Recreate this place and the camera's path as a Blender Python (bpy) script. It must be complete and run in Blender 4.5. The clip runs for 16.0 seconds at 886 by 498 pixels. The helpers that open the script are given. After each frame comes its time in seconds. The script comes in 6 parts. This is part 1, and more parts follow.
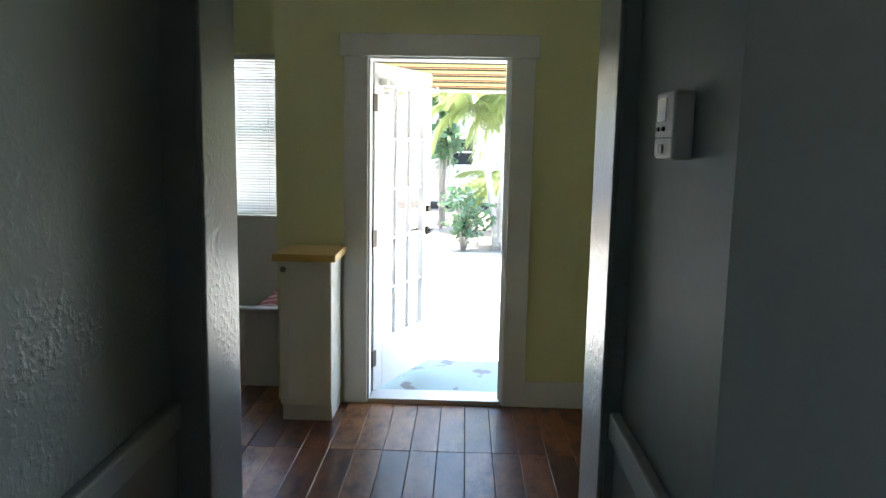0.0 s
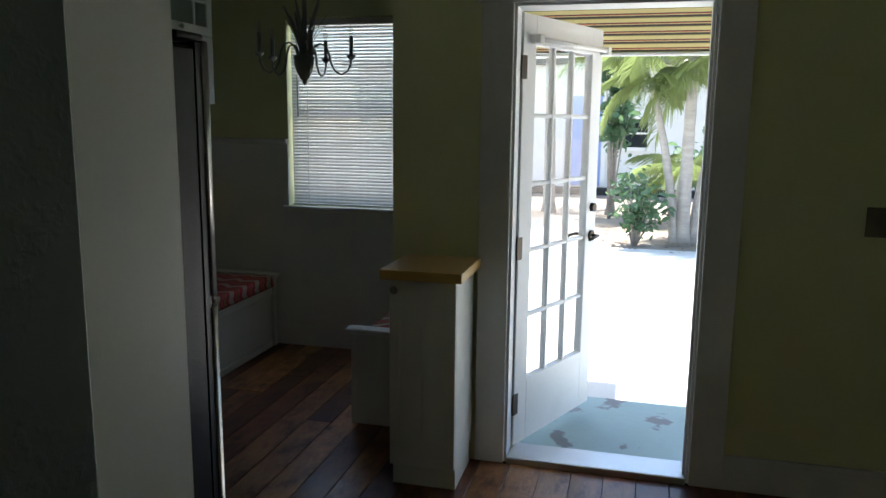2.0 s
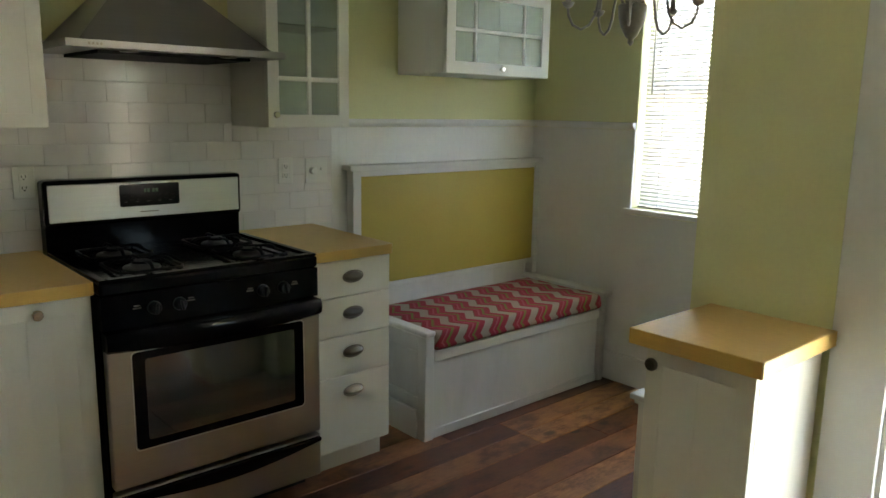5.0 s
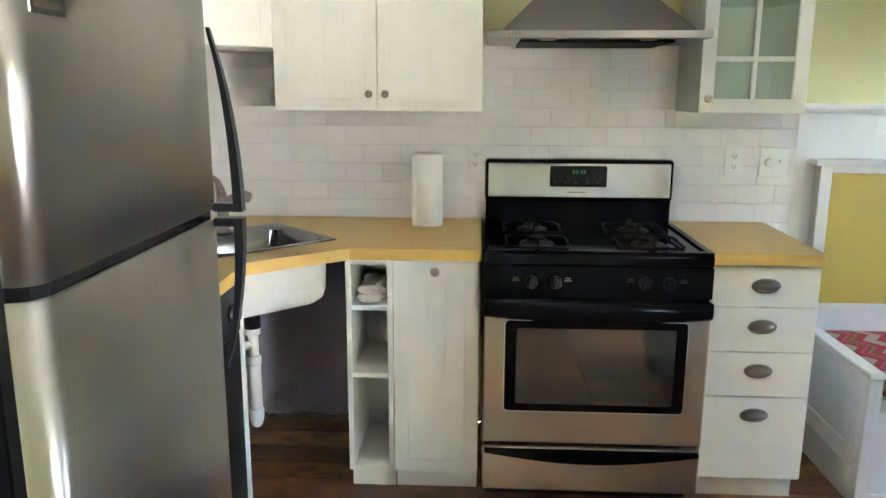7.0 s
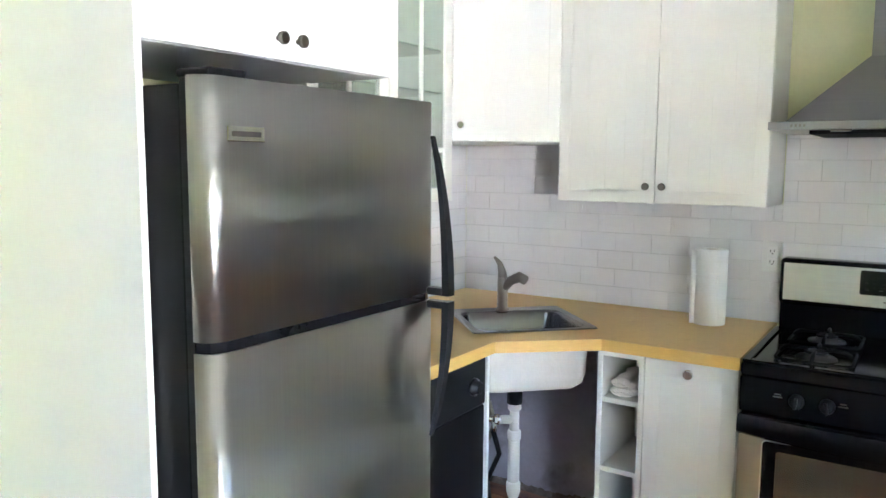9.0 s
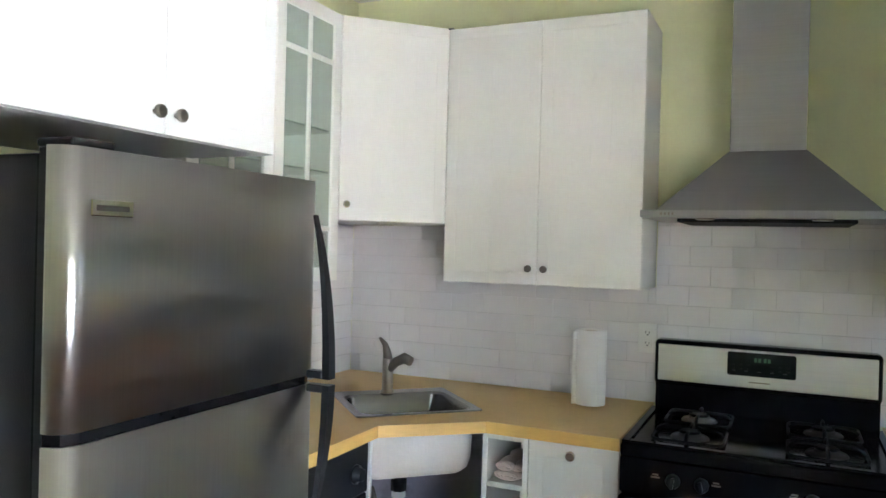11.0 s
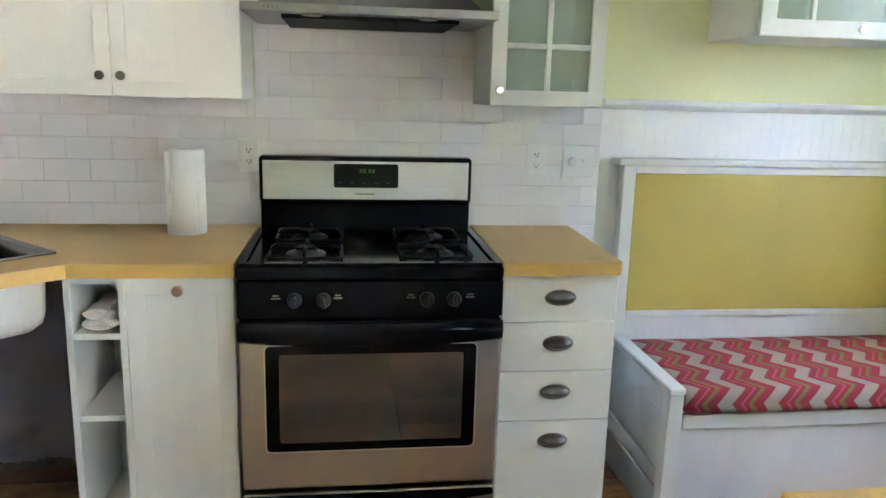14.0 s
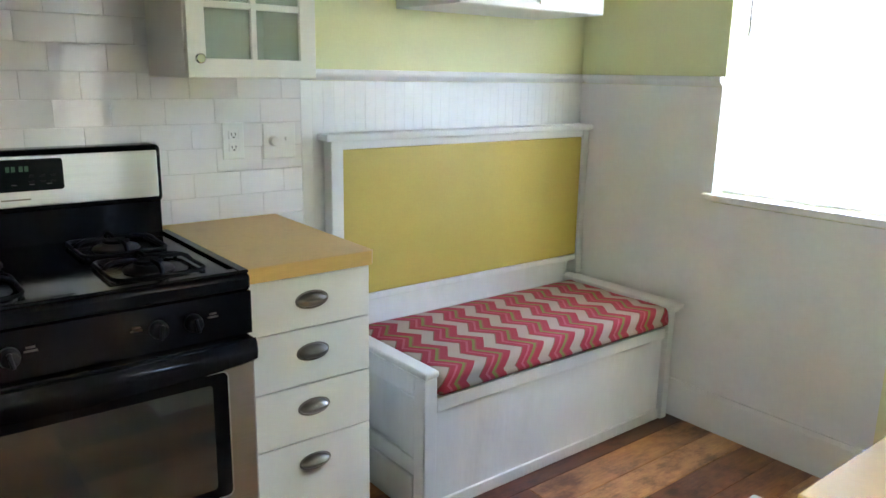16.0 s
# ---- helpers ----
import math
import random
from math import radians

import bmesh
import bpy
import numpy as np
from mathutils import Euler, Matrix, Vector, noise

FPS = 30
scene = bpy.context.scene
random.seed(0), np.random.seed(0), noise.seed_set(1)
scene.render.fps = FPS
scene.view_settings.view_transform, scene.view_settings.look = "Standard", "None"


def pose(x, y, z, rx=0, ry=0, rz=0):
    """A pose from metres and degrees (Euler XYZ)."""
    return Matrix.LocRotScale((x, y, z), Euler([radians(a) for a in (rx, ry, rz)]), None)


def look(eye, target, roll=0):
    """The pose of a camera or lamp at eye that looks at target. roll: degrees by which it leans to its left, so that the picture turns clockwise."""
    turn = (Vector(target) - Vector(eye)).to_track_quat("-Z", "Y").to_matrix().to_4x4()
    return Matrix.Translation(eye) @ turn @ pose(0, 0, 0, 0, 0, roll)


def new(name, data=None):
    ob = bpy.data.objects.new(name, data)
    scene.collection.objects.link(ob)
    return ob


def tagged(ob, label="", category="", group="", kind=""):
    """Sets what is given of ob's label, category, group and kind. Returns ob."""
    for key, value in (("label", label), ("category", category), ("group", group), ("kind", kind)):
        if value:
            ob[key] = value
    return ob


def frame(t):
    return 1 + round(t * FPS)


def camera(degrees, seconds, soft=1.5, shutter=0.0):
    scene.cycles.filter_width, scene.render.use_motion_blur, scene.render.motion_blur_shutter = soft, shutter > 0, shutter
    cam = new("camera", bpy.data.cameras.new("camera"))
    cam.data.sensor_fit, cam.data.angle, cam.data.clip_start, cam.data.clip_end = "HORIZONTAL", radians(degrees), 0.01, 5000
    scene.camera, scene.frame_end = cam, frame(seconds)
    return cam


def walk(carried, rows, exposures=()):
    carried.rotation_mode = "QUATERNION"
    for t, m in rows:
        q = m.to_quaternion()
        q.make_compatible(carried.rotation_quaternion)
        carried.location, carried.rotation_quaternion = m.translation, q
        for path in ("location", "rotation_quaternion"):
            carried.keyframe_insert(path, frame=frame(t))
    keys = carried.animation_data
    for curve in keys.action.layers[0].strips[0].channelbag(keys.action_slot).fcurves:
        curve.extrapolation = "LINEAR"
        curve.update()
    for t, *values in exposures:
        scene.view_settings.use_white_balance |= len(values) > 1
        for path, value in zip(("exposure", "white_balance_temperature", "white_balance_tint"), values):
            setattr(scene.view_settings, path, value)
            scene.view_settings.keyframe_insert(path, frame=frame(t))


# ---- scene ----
cam = camera(61.1, 16.0)
METRES, EYE, TILT, LEAN, TURN = 4.53, 1.53, 0.0, 0.0, 1.5
ROWS = [
    (0.0, 0.0, 0.0, 0.0, 0.16, -8.08, -1.09),
    (0.5, 0.0048, 0.0654, -0.0009, 5.0, -8.66, -1.57),
    (1.0, 0.0028, 0.1249, -0.0039, 9.56, -9.12, -1.58),
    (1.5, -0.0048, 0.1815, -0.002, 10.05, -9.09, -0.74),
    (2.0, -0.0024, 0.2427, -0.0035, 12.8, -9.61, -0.61),
    (2.5, 0.0018, 0.2953, -0.0063, 19.32, -10.44, -0.32),
    (3.0, 0.0019, 0.3474, -0.0047, 22.39, -10.52, 0.66),
    (3.2, 0.0025, 0.3644, -0.0038, 23.4, -10.22, 1.06),
    (5.3, 0.0232, 0.5454, -0.0195, 55.17, -11.06, -0.77),
    (5.5, 0.0317, 0.56, -0.0158, 61.04, -11.43, -0.39),
    (6.0, 0.0533, 0.5976, -0.0158, 71.63, -12.05, -1.25),
    (6.5, 0.05, 0.6352, -0.0202, 79.75, -12.5, -1.35),
    (7.0, 0.048, 0.6666, -0.0194, 91.37, -11.99, -0.24),
    (7.5, 0.052, 0.7085, -0.0177, 102.17, -11.57, -1.29),
    (8.0, 0.0474, 0.7373, -0.0193, 110.0, -11.39, -1.52),
    (8.5, 0.0349, 0.7541, -0.0148, 116.89, -9.28, -0.51),
    (9.0, 0.033, 0.7714, -0.0059, 121.7, -6.49, -0.37),
    (9.2, 0.0323, 0.7764, -0.0008, 122.83, -5.44, -0.68),
    (11.3, 0.024, 0.7704, -0.0073, 111.45, -0.82, -0.89),
    (11.5, 0.0212, 0.7666, -0.0092, 109.85, -2.34, -0.84),
    (12.0, 0.0144, 0.7607, -0.0142, 105.25, -5.09, -0.71),
    (12.5, 0.0111, 0.7578, -0.0186, 101.17, -7.29, -0.27),
    (13.0, 0.0058, 0.755, -0.0227, 95.25, -10.11, -0.51),
    (13.5, -0.01, 0.7488, -0.0264, 88.28, -11.15, -1.34),
    (14.0, -0.0299, 0.738, -0.0284, 81.16, -11.8, -1.49),
    (14.5, -0.0473, 0.7227, -0.0316, 74.4, -12.42, -2.55),
    (15.0, -0.0699, 0.6984, -0.0282, 65.98, -12.96, -1.36),
    (15.5, -0.0962, 0.6847, -0.0313, 57.16, -13.85, -1.34),
    (16.0, -0.1269, 0.6837, -0.0318, 50.29, -13.16, -1.03),
]
EXPOSURES = [(0.0, 3.2, 6400, 8), (0.5, 2.72, 6350, 7), (1.5, 2.1, 6300, 8), (2.0, 1.85, 6250, 8), (3.2, 1.8, 6250, 9), (5.3, 4.85, 7450, 6), (6.0, 5.55, 7100, 9), (6.5, 5.82, 6950, 11), (7.0, 5.95, 6550, 12), (7.5, 5.95, 6450, 13), (8.5, 5.9, 5950, 15), (9.2, 5.9, 5900, 15), (11.5, 5.32, 6050, 15), (12.2, 5.55, 6100, 15), (13.0, 5.72, 6200, 15), (14.0, 5.8, 6250, 14), (16.0, 5.84, 6250, 13)]
walk(cam, [(t, pose(0, 0, EYE, TILT, LEAN, TURN) @ pose(METRES * x, METRES * y, METRES * z, 90 + pitch, roll, yaw)) for t, x, y, z, yaw, pitch, roll in ROWS], EXPOSURES)

# ---- world and sun ----
world = bpy.data.worlds.new("sky")
scene.world = world
world.use_nodes = True
wn = world.node_tree
sky = wn.nodes.new("ShaderNodeTexSky")
sky.sky_type, sky.sun_disc = "NISHITA", False
sky.sun_elevation, sky.sun_rotation = radians(74), radians(326)
wn.links.new(sky.outputs[0], wn.nodes["Background"].inputs[0])
wn.nodes["Background"].inputs[1].default_value = 0.15
sun = new("sun", bpy.data.lights.new("sun", "SUN"))
sun.data.energy, sun.data.angle, sun.data.color = 5.0, radians(0.5), (1.0, 0.95, 0.88)
sun.matrix_world = look((0, 0, 0), (0.15, -0.22, -0.96))

# the sky's light in the opening of the nook window, behind its blind
lamp = new("window_light", bpy.data.lights.new("window_light", "AREA"))
lamp.data.shape, lamp.data.size, lamp.data.size_y = "RECTANGLE", 0.84, 1.12
lamp.data.energy, lamp.data.color = 0.09, (1.0, 0.98, 0.93)
lamp.matrix_world = look((-1.81, 5.832, 1.557), (-1.81, 4.0, 1.557))

# ---- materials ----
def material(name, color, rough=0.5, metal=0.0, vary=0.06, scale=4.0, grain=60.0, bump=0.05, stretch=(1, 1, 1), spec=0.5, dirt=None, coat=0.0, by_object=0.0):
    """Principled surface with two scales of colour variation and fine relief."""
    m = bpy.data.materials.new(name)
    m.use_nodes = True
    n, l = m.node_tree.nodes, m.node_tree.links
    p = n["Principled BSDF"]
    p.inputs["Roughness"].default_value = rough
    p.inputs["Metallic"].default_value = metal
    p.inputs["Specular IOR Level"].default_value = spec
    p.inputs["Coat Weight"].default_value = coat
    co = n.new("ShaderNodeTexCoord")
    mp = n.new("ShaderNodeMapping")
    mp.inputs["Scale"].default_value = stretch
    l.new(co.outputs["Object"], mp.inputs[0])
    big = n.new("ShaderNodeTexNoise")
    big.inputs["Scale"].default_value, big.inputs["Detail"].default_value = scale, 5
    fine = n.new("ShaderNodeTexNoise")
    fine.inputs["Scale"].default_value, fine.inputs["Detail"].default_value = grain, 4
    l.new(mp.outputs[0], big.inputs["Vector"])
    l.new(mp.outputs[0], fine.inputs["Vector"])
    add = n.new("ShaderNodeMath")
    add.operation = "MULTIPLY_ADD"
    add.inputs[1].default_value = 0.5
    l.new(fine.outputs[0], add.inputs[0])
    l.new(big.outputs[0], add.inputs[2])
    ramp = n.new("ShaderNodeMapRange")
    ramp.inputs[1].default_value, ramp.inputs[2].default_value = 0.4, 1.1
    ramp.inputs[3].default_value, ramp.inputs[4].default_value = 1 - vary, 1 + vary
    l.new(add.outputs[0], ramp.inputs[0])
    value = ramp.outputs[0]
    if by_object:
        oi = n.new("ShaderNodeObjectInfo")
        r2 = n.new("ShaderNodeMapRange")
        r2.inputs[3].default_value, r2.inputs[4].default_value = 1 - by_object, 1 + by_object
        l.new(oi.outputs["Random"], r2.inputs[0])
        mul = n.new("ShaderNodeMath")
        mul.operation = "MULTIPLY"
        l.new(value, mul.inputs[0])
        l.new(r2.outputs[0], mul.inputs[1])
        value = mul.outputs[0]
    mix = n.new("ShaderNodeVectorMath")
    mix.operation = "SCALE"
    mix.inputs[0].default_value = color
    l.new(value, mix.inputs["Scale"])
    out = mix.outputs[0]
    if dirt:
        dcol, amount, dscale = dirt[:3]
        edge = dirt[3:] or (0.58, 0.72)
        dn = n.new("ShaderNodeTexNoise")
        dn.inputs["Scale"].default_value, dn.inputs["Detail"].default_value = dscale, 8
        l.new(mp.outputs[0], dn.inputs["Vector"])
        dr = n.new("ShaderNodeMapRange")
        dr.inputs[1].default_value, dr.inputs[2].default_value = edge
        dr.inputs[4].default_value = amount
        l.new(dn.outputs[0], dr.inputs[0])
        dm = n.new("ShaderNodeMix")
        dm.data_type = "RGBA"
        dm.inputs[7].default_value = (*dcol, 1)
        l.new(dr.outputs[0], dm.inputs[0])
        l.new(out, dm.inputs[6])
        out = dm.outputs[2]
    l.new(out, p.inputs["Base Color"])
    rr = n.new("ShaderNodeMapRange")
    rr.inputs[3].default_value, rr.inputs[4].default_value = max(0.02, rough - 0.07), min(1, rough + 0.07)
    l.new(big.outputs[0], rr.inputs[0])
    l.new(rr.outputs[0], p.inputs["Roughness"])
    if bump:
        b = n.new("ShaderNodeBump")
        b.inputs["Strength"].default_value, b.inputs["Distance"].default_value = bump, 0.01
        l.new(fine.outputs[0], b.inputs["Height"])
        l.new(b.outputs[0], p.inputs["Normal"])
    return m


def plaster(name, color, rough=0.30, depth=0.0024):
    """Glossy paint over trowelled plaster with raised ridges."""
    m = material(name, color, rough, vary=0.10, scale=2.5, grain=35, bump=0)
    n, l = m.node_tree.nodes, m.node_tree.links
    co = n.new("ShaderNodeTexCoord")
    mp = n.new("ShaderNodeMapping")
    mp.inputs["Scale"].default_value = (1, 1, 1.25)
    l.new(co.outputs["Object"], mp.inputs[0])
    a = n.new("ShaderNodeTexNoise")
    a.inputs["Scale"].default_value, a.inputs["Detail"].default_value, a.inputs["Distortion"].default_value = 58, 3, 0.25
    l.new(mp.outputs[0], a.inputs["Vector"])
    r = n.new("ShaderNodeMapRange")
    r.inputs[1].default_value, r.inputs[2].default_value = 0.46, 0.78
    l.new(a.outputs[0], r.inputs[0])
    c = n.new("ShaderNodeTexNoise")
    c.inputs["Scale"].default_value, c.inputs["Detail"].default_value = 5, 2
    l.new(co.outputs["Object"], c.inputs["Vector"])
    # ridges come in clusters, with plain trowelled paint between
    q = n.new("ShaderNodeMapRange")
    q.interpolation_type = "SMOOTHSTEP"
    q.inputs[1].default_value, q.inputs[2].default_value = 0.34, 0.56
    l.new(c.outputs[0], q.inputs[0])
    # thickest at hand height
    sp = n.new("ShaderNodeSeparateXYZ")
    l.new(co.outputs["Object"], sp.inputs[0])
    lo = n.new("ShaderNodeMapRange")
    lo.interpolation_type = "SMOOTHSTEP"
    lo.inputs[1].default_value, lo.inputs[2].default_value = 0.25, 0.75
    l.new(sp.outputs[2], lo.inputs[0])
    hi = n.new("ShaderNodeMapRange")
    hi.interpolation_type = "SMOOTHSTEP"
    hi.inputs[1].default_value, hi.inputs[2].default_value = 1.25, 1.75
    hi.inputs[3].default_value, hi.inputs[4].default_value = 1.0, 0.15
    l.new(sp.outputs[2], hi.inputs[0])
    zone = n.new("ShaderNodeMath")
    zone.operation = "MULTIPLY"
    l.new(lo.outputs[0], zone.inputs[0])
    l.new(hi.outputs[0], zone.inputs[1])
    both = n.new("ShaderNodeMath")
    both.operation = "MULTIPLY"
    l.new(q.outputs[0], both.inputs[0])
    l.new(zone.outputs[0], both.inputs[1])
    k = n.new("ShaderNodeMath")
    k.operation = "MULTIPLY"
    l.new(r.outputs[0], k.inputs[0])
    l.new(both.outputs[0], k.inputs[1])
    b = n.new("ShaderNodeBump")
    b.inputs["Strength"].default_value, b.inputs["Distance"].default_value = 0.6, depth
    l.new(k.outputs[0], b.inputs["Height"])
    l.new(b.outputs[0], n["Principled BSDF"].inputs["Normal"])
    return m


def brushed(name, color, rough, along, streak=0.10, turn=0.7):
    """Brushed steel with fine streaks."""
    m = material(name, color, rough, 1.0, vary=streak, scale=1.2, grain=220, bump=0.03, stretch=along)
    n, l = m.node_tree.nodes, m.node_tree.links
    tan = n.new("ShaderNodeCombineXYZ")
    tan.inputs[2].default_value = 1.0
    l.new(tan.outputs[0], n["Principled BSDF"].inputs["Tangent"])
    n["Principled BSDF"].inputs["Anisotropic"].default_value = turn
    return m


def clear(name, tint=(1, 1, 1), gloss_rough=0.02, veil=0.0):
    """A thin pane: clear straight through, gloss by Fresnel; veil: the share of a pale haze in the glass."""
    m = bpy.data.materials.new(name)
    m.use_nodes = True
    n, l = m.node_tree.nodes, m.node_tree.links
    n.remove(n["Principled BSDF"])
    tr = n.new("ShaderNodeBsdfTransparent")
    tr.inputs[0].default_value = (*tint, 1)
    gl = n.new("ShaderNodeBsdfGlossy")
    gl.inputs["Roughness"].default_value = gloss_rough
    lw = n.new("ShaderNodeLayerWeight")
    lw.inputs[0].default_value = 0.5
    pw = n.new("ShaderNodeMath")
    pw.operation = "POWER"
    pw.inputs[1].default_value = 4.0
    l.new(lw.outputs["Facing"], pw.inputs[0])
    fr = n.new("ShaderNodeMapRange")
    fr.inputs[3].default_value = 0.045
    l.new(pw.outputs[0], fr.inputs[0])
    mx = n.new("ShaderNodeMixShader")
    l.new(fr.outputs[0], mx.inputs[0])
    l.new(tr.outputs[0], mx.inputs[1])
    l.new(gl.outputs[0], mx.inputs[2])
    out = mx.outputs[0]
    if veil:
        haze = n.new("ShaderNodeBsdfDiffuse")
        haze.inputs[0].default_value = (0.62, 0.72, 0.62, 1)
        soft = n.new("ShaderNodeMixShader")
        soft.inputs[0].default_value = veil
        l.new(out, soft.inputs[1])
        l.new(haze.outputs[0], soft.inputs[2])
        out = soft.outputs[0]
    l.new(out, n["Material Output"].inputs[0])
    return m


def thin(name, color, through_color, share, rough=0.5):
    """Thin stuff that lets light through: leaves, blind slats, cloth."""
    m = material(name, color, rough, vary=0.25, scale=3, grain=40, bump=0, by_object=0.1)
    n, l = m.node_tree.nodes, m.node_tree.links
    t = n.new("ShaderNodeBsdfTranslucent")
    t.inputs[0].default_value = (*through_color, 1)
    mx = n.new("ShaderNodeMixShader")
    mx.inputs[0].default_value = share
    l.new(n["Principled BSDF"].outputs[0], mx.inputs[1])
    l.new(t.outputs[0], mx.inputs[2])
    l.new(mx.outputs[0], n["Material Output"].inputs[0])
    return m


def wood_planks(name):
    """Old red-brown pine boards: each board its own tone, grain along y, knots and worn varnish."""
    m = material(name, (0.200, 0.072, 0.031), 0.40, vary=0.5, scale=2.2, grain=26, bump=0.04, stretch=(5, 0.55, 1), by_object=0.38, dirt=((0.035, 0.014, 0.008), 0.75, 2.6), coat=0.12)
    n, l = m.node_tree.nodes, m.node_tree.links
    p = n["Principled BSDF"]
    src = p.inputs["Base Color"].links[0].from_socket
    oi = n.new("ShaderNodeObjectInfo")
    ramp = n.new("ShaderNodeValToRGB")
    ramp.color_ramp.elements[0].color = (0.72, 0.56, 0.50, 1)
    ramp.color_ramp.elements[1].color = (1.55, 2.0, 1.9, 1)
    mid = ramp.color_ramp.elements.new(0.6)
    mid.color = (1, 1, 1, 1)
    l.new(oi.outputs["Random"], ramp.inputs[0])
    mul = n.new("ShaderNodeMix")
    mul.data_type, mul.blend_type = "RGBA", "MULTIPLY"
    mul.inputs[0].default_value = 1
    l.new(src, mul.inputs[6])
    l.new(ramp.outputs[0], mul.inputs[7])
    # dark knots and nail stains
    co = n.new("ShaderNodeTexCoord")
    mp = n.new("ShaderNodeMapping")
    mp.inputs["Scale"].default_value = (1.0, 0.55, 1.0)
    l.new(co.outputs["Object"], mp.inputs[0])
    shift = n.new("ShaderNodeVectorMath")
    shift.operation = "MULTIPLY_ADD"
    shift.inputs[1].default_value = (37.0, 53.0, 0.0)
    l.new(oi.outputs["Random"], shift.inputs[0])
    l.new(mp.outputs[0], shift.inputs[2])
    vor = n.new("ShaderNodeTexVoronoi")
    vor.inputs["Scale"].default_value = 4.2
    l.new(shift.outputs[0], vor.inputs["Vector"])
    kr = n.new("ShaderNodeMapRange")
    kr.inputs[1].default_value, kr.inputs[2].default_value = 0.05, 0.11
    kr.inputs[3].default_value, kr.inputs[4].default_value = 0.25, 1.0
    l.new(vor.outputs["Distance"], kr.inputs[0])
    dark = n.new("ShaderNodeVectorMath")
    dark.operation = "SCALE"
    # worn finish: ochre and dark drifts across each board
    wear = n.new("ShaderNodeTexNoise")
    wear.inputs["Scale"].default_value, wear.inputs["Detail"].default_value, wear.inputs["Roughness"].default_value = 7.0, 7, 0.7
    l.new(shift.outputs[0], wear.inputs["Vector"])
    wr = n.new("ShaderNodeValToRGB")
    wr.color_ramp.elements[0].position, wr.color_ramp.elements[0].color = 0.38, (0.42, 0.36, 0.33, 1)
    wr.color_ramp.elements[1].position, wr.color_ramp.elements[1].color = 0.64, (1.3, 1.45, 1.25, 1)
    we = wr.color_ramp.elements.new(0.5)
    we.color = (1, 1, 1, 1)
    l.new(wear.outputs[0], wr.inputs[0])
    worn = n.new("ShaderNodeVectorMath")
    worn.operation = "MULTIPLY"
    l.new(mul.outputs[2], worn.inputs[0])
    l.new(wr.outputs[0], worn.inputs[1])
    l.new(worn.outputs[0], dark.inputs[0])
    l.new(kr.outputs[0], dark.inputs["Scale"])
    l.new(dark.outputs[0], p.inputs["Base Color"])
    return m


def bands(name, axis, pitch, colors, tri=(0.0, 1.0, "X"), rough=0.85, weave=400):
    """Constant colour stripes across one axis, bent to zigzags of height tri[0] and length tri[1] along another axis."""
    m = material(name, (0.5, 0.5, 0.5), rough, vary=0.12, scale=5, grain=weave, bump=0.25)
    n, l = m.node_tree.nodes, m.node_tree.links
    co = n.new("ShaderNodeTexCoord")
    sep = n.new("ShaderNodeSeparateXYZ")
    l.new(co.outputs["Object"], sep.inputs[0])

    def op(kind, a, b=None):
        k = n.new("ShaderNodeMath")
        k.operation = kind
        for i, v in enumerate((a, b)):
            if v is None:
                continue
            if isinstance(v, (int, float)):
                k.inputs[i].default_value = v
            else:
                l.new(v, k.inputs[i])
        return k.outputs[0]

    u = sep.outputs[axis]
    if tri[0]:
        # the cloth runs over the front edge, so height continues the depth
        zig = op("PINGPONG", op("ADD", sep.outputs[tri[2]], op("SUBTRACT", sep.outputs["Z"], 0.11)), tri[1] / 2)
        u = op("ADD", u, op("MULTIPLY", zig, 2 * tri[0] / tri[1]))
    f = op("FRACT", op("DIVIDE", op("ADD", u, 50 * pitch), pitch))
    ramp = n.new("ShaderNodeValToRGB")
    ramp.color_ramp.interpolation = "CONSTANT"
    els = ramp.color_ramp.elements
    while len(els) < len(colors):
        els.new(0.99)
    for e, (at, c) in zip(els, colors):
        e.position, e.color = at, (*c, 1)
    l.new(f, ramp.inputs[0])
    l.new(ramp.outputs[0], n["Principled BSDF"].inputs["Base Color"])
    return m


M_PLASTER = plaster("hall_plaster", (0.24, 0.285, 0.275))
M_HALL = plaster("hall_wall_paint", (0.24, 0.285, 0.28), 0.34, 0.0032)
M_SIDE = plaster("side_wall_paint", (0.24, 0.285, 0.28), 0.56, 0.0003)
M_YELLOW = material("yellow_paint", (0.77, 0.77, 0.46), 0.55, vary=0.05, scale=1.5, grain=90, bump=0.06)
M_WHITE = material("white_trim_paint", (0.79, 0.79, 0.79), 0.4, vary=0.05, scale=2.5, grain=50, bump=0.06, dirt=((0.6, 0.6, 0.57), 0.18, 4))
M_BENCH = material("brushed_white_paint", (0.67, 0.665, 0.645), 0.55, vary=0.07, scale=5, grain=30, bump=0.16, stretch=(1, 1, 0.35), dirt=((0.50, 0.49, 0.45), 0.28, 7))
M_CEIL = material("ceiling_paint", (0.72, 0.72, 0.66), 0.8, vary=0.04, grain=120, bump=0.1)
M_CREAM = material("cream_cabinet_paint", (0.76, 0.75, 0.69), 0.42, vary=0.03, scale=2, grain=80, bump=0.02)
M_PANEL = material("white_cabinet_paint", (0.78, 0.79, 0.77), 0.4, vary=0.03, scale=2, grain=80, bump=0.02)
M_TILE = material("white_glazed_tile", (0.76, 0.74, 0.74), 0.14, vary=0.02, scale=8, grain=40, bump=0.03, by_object=0.02)
M_GROUT = material("grey_grout", (0.66, 0.64, 0.635), 0.9, vary=0.08, grain=200, bump=0.2)
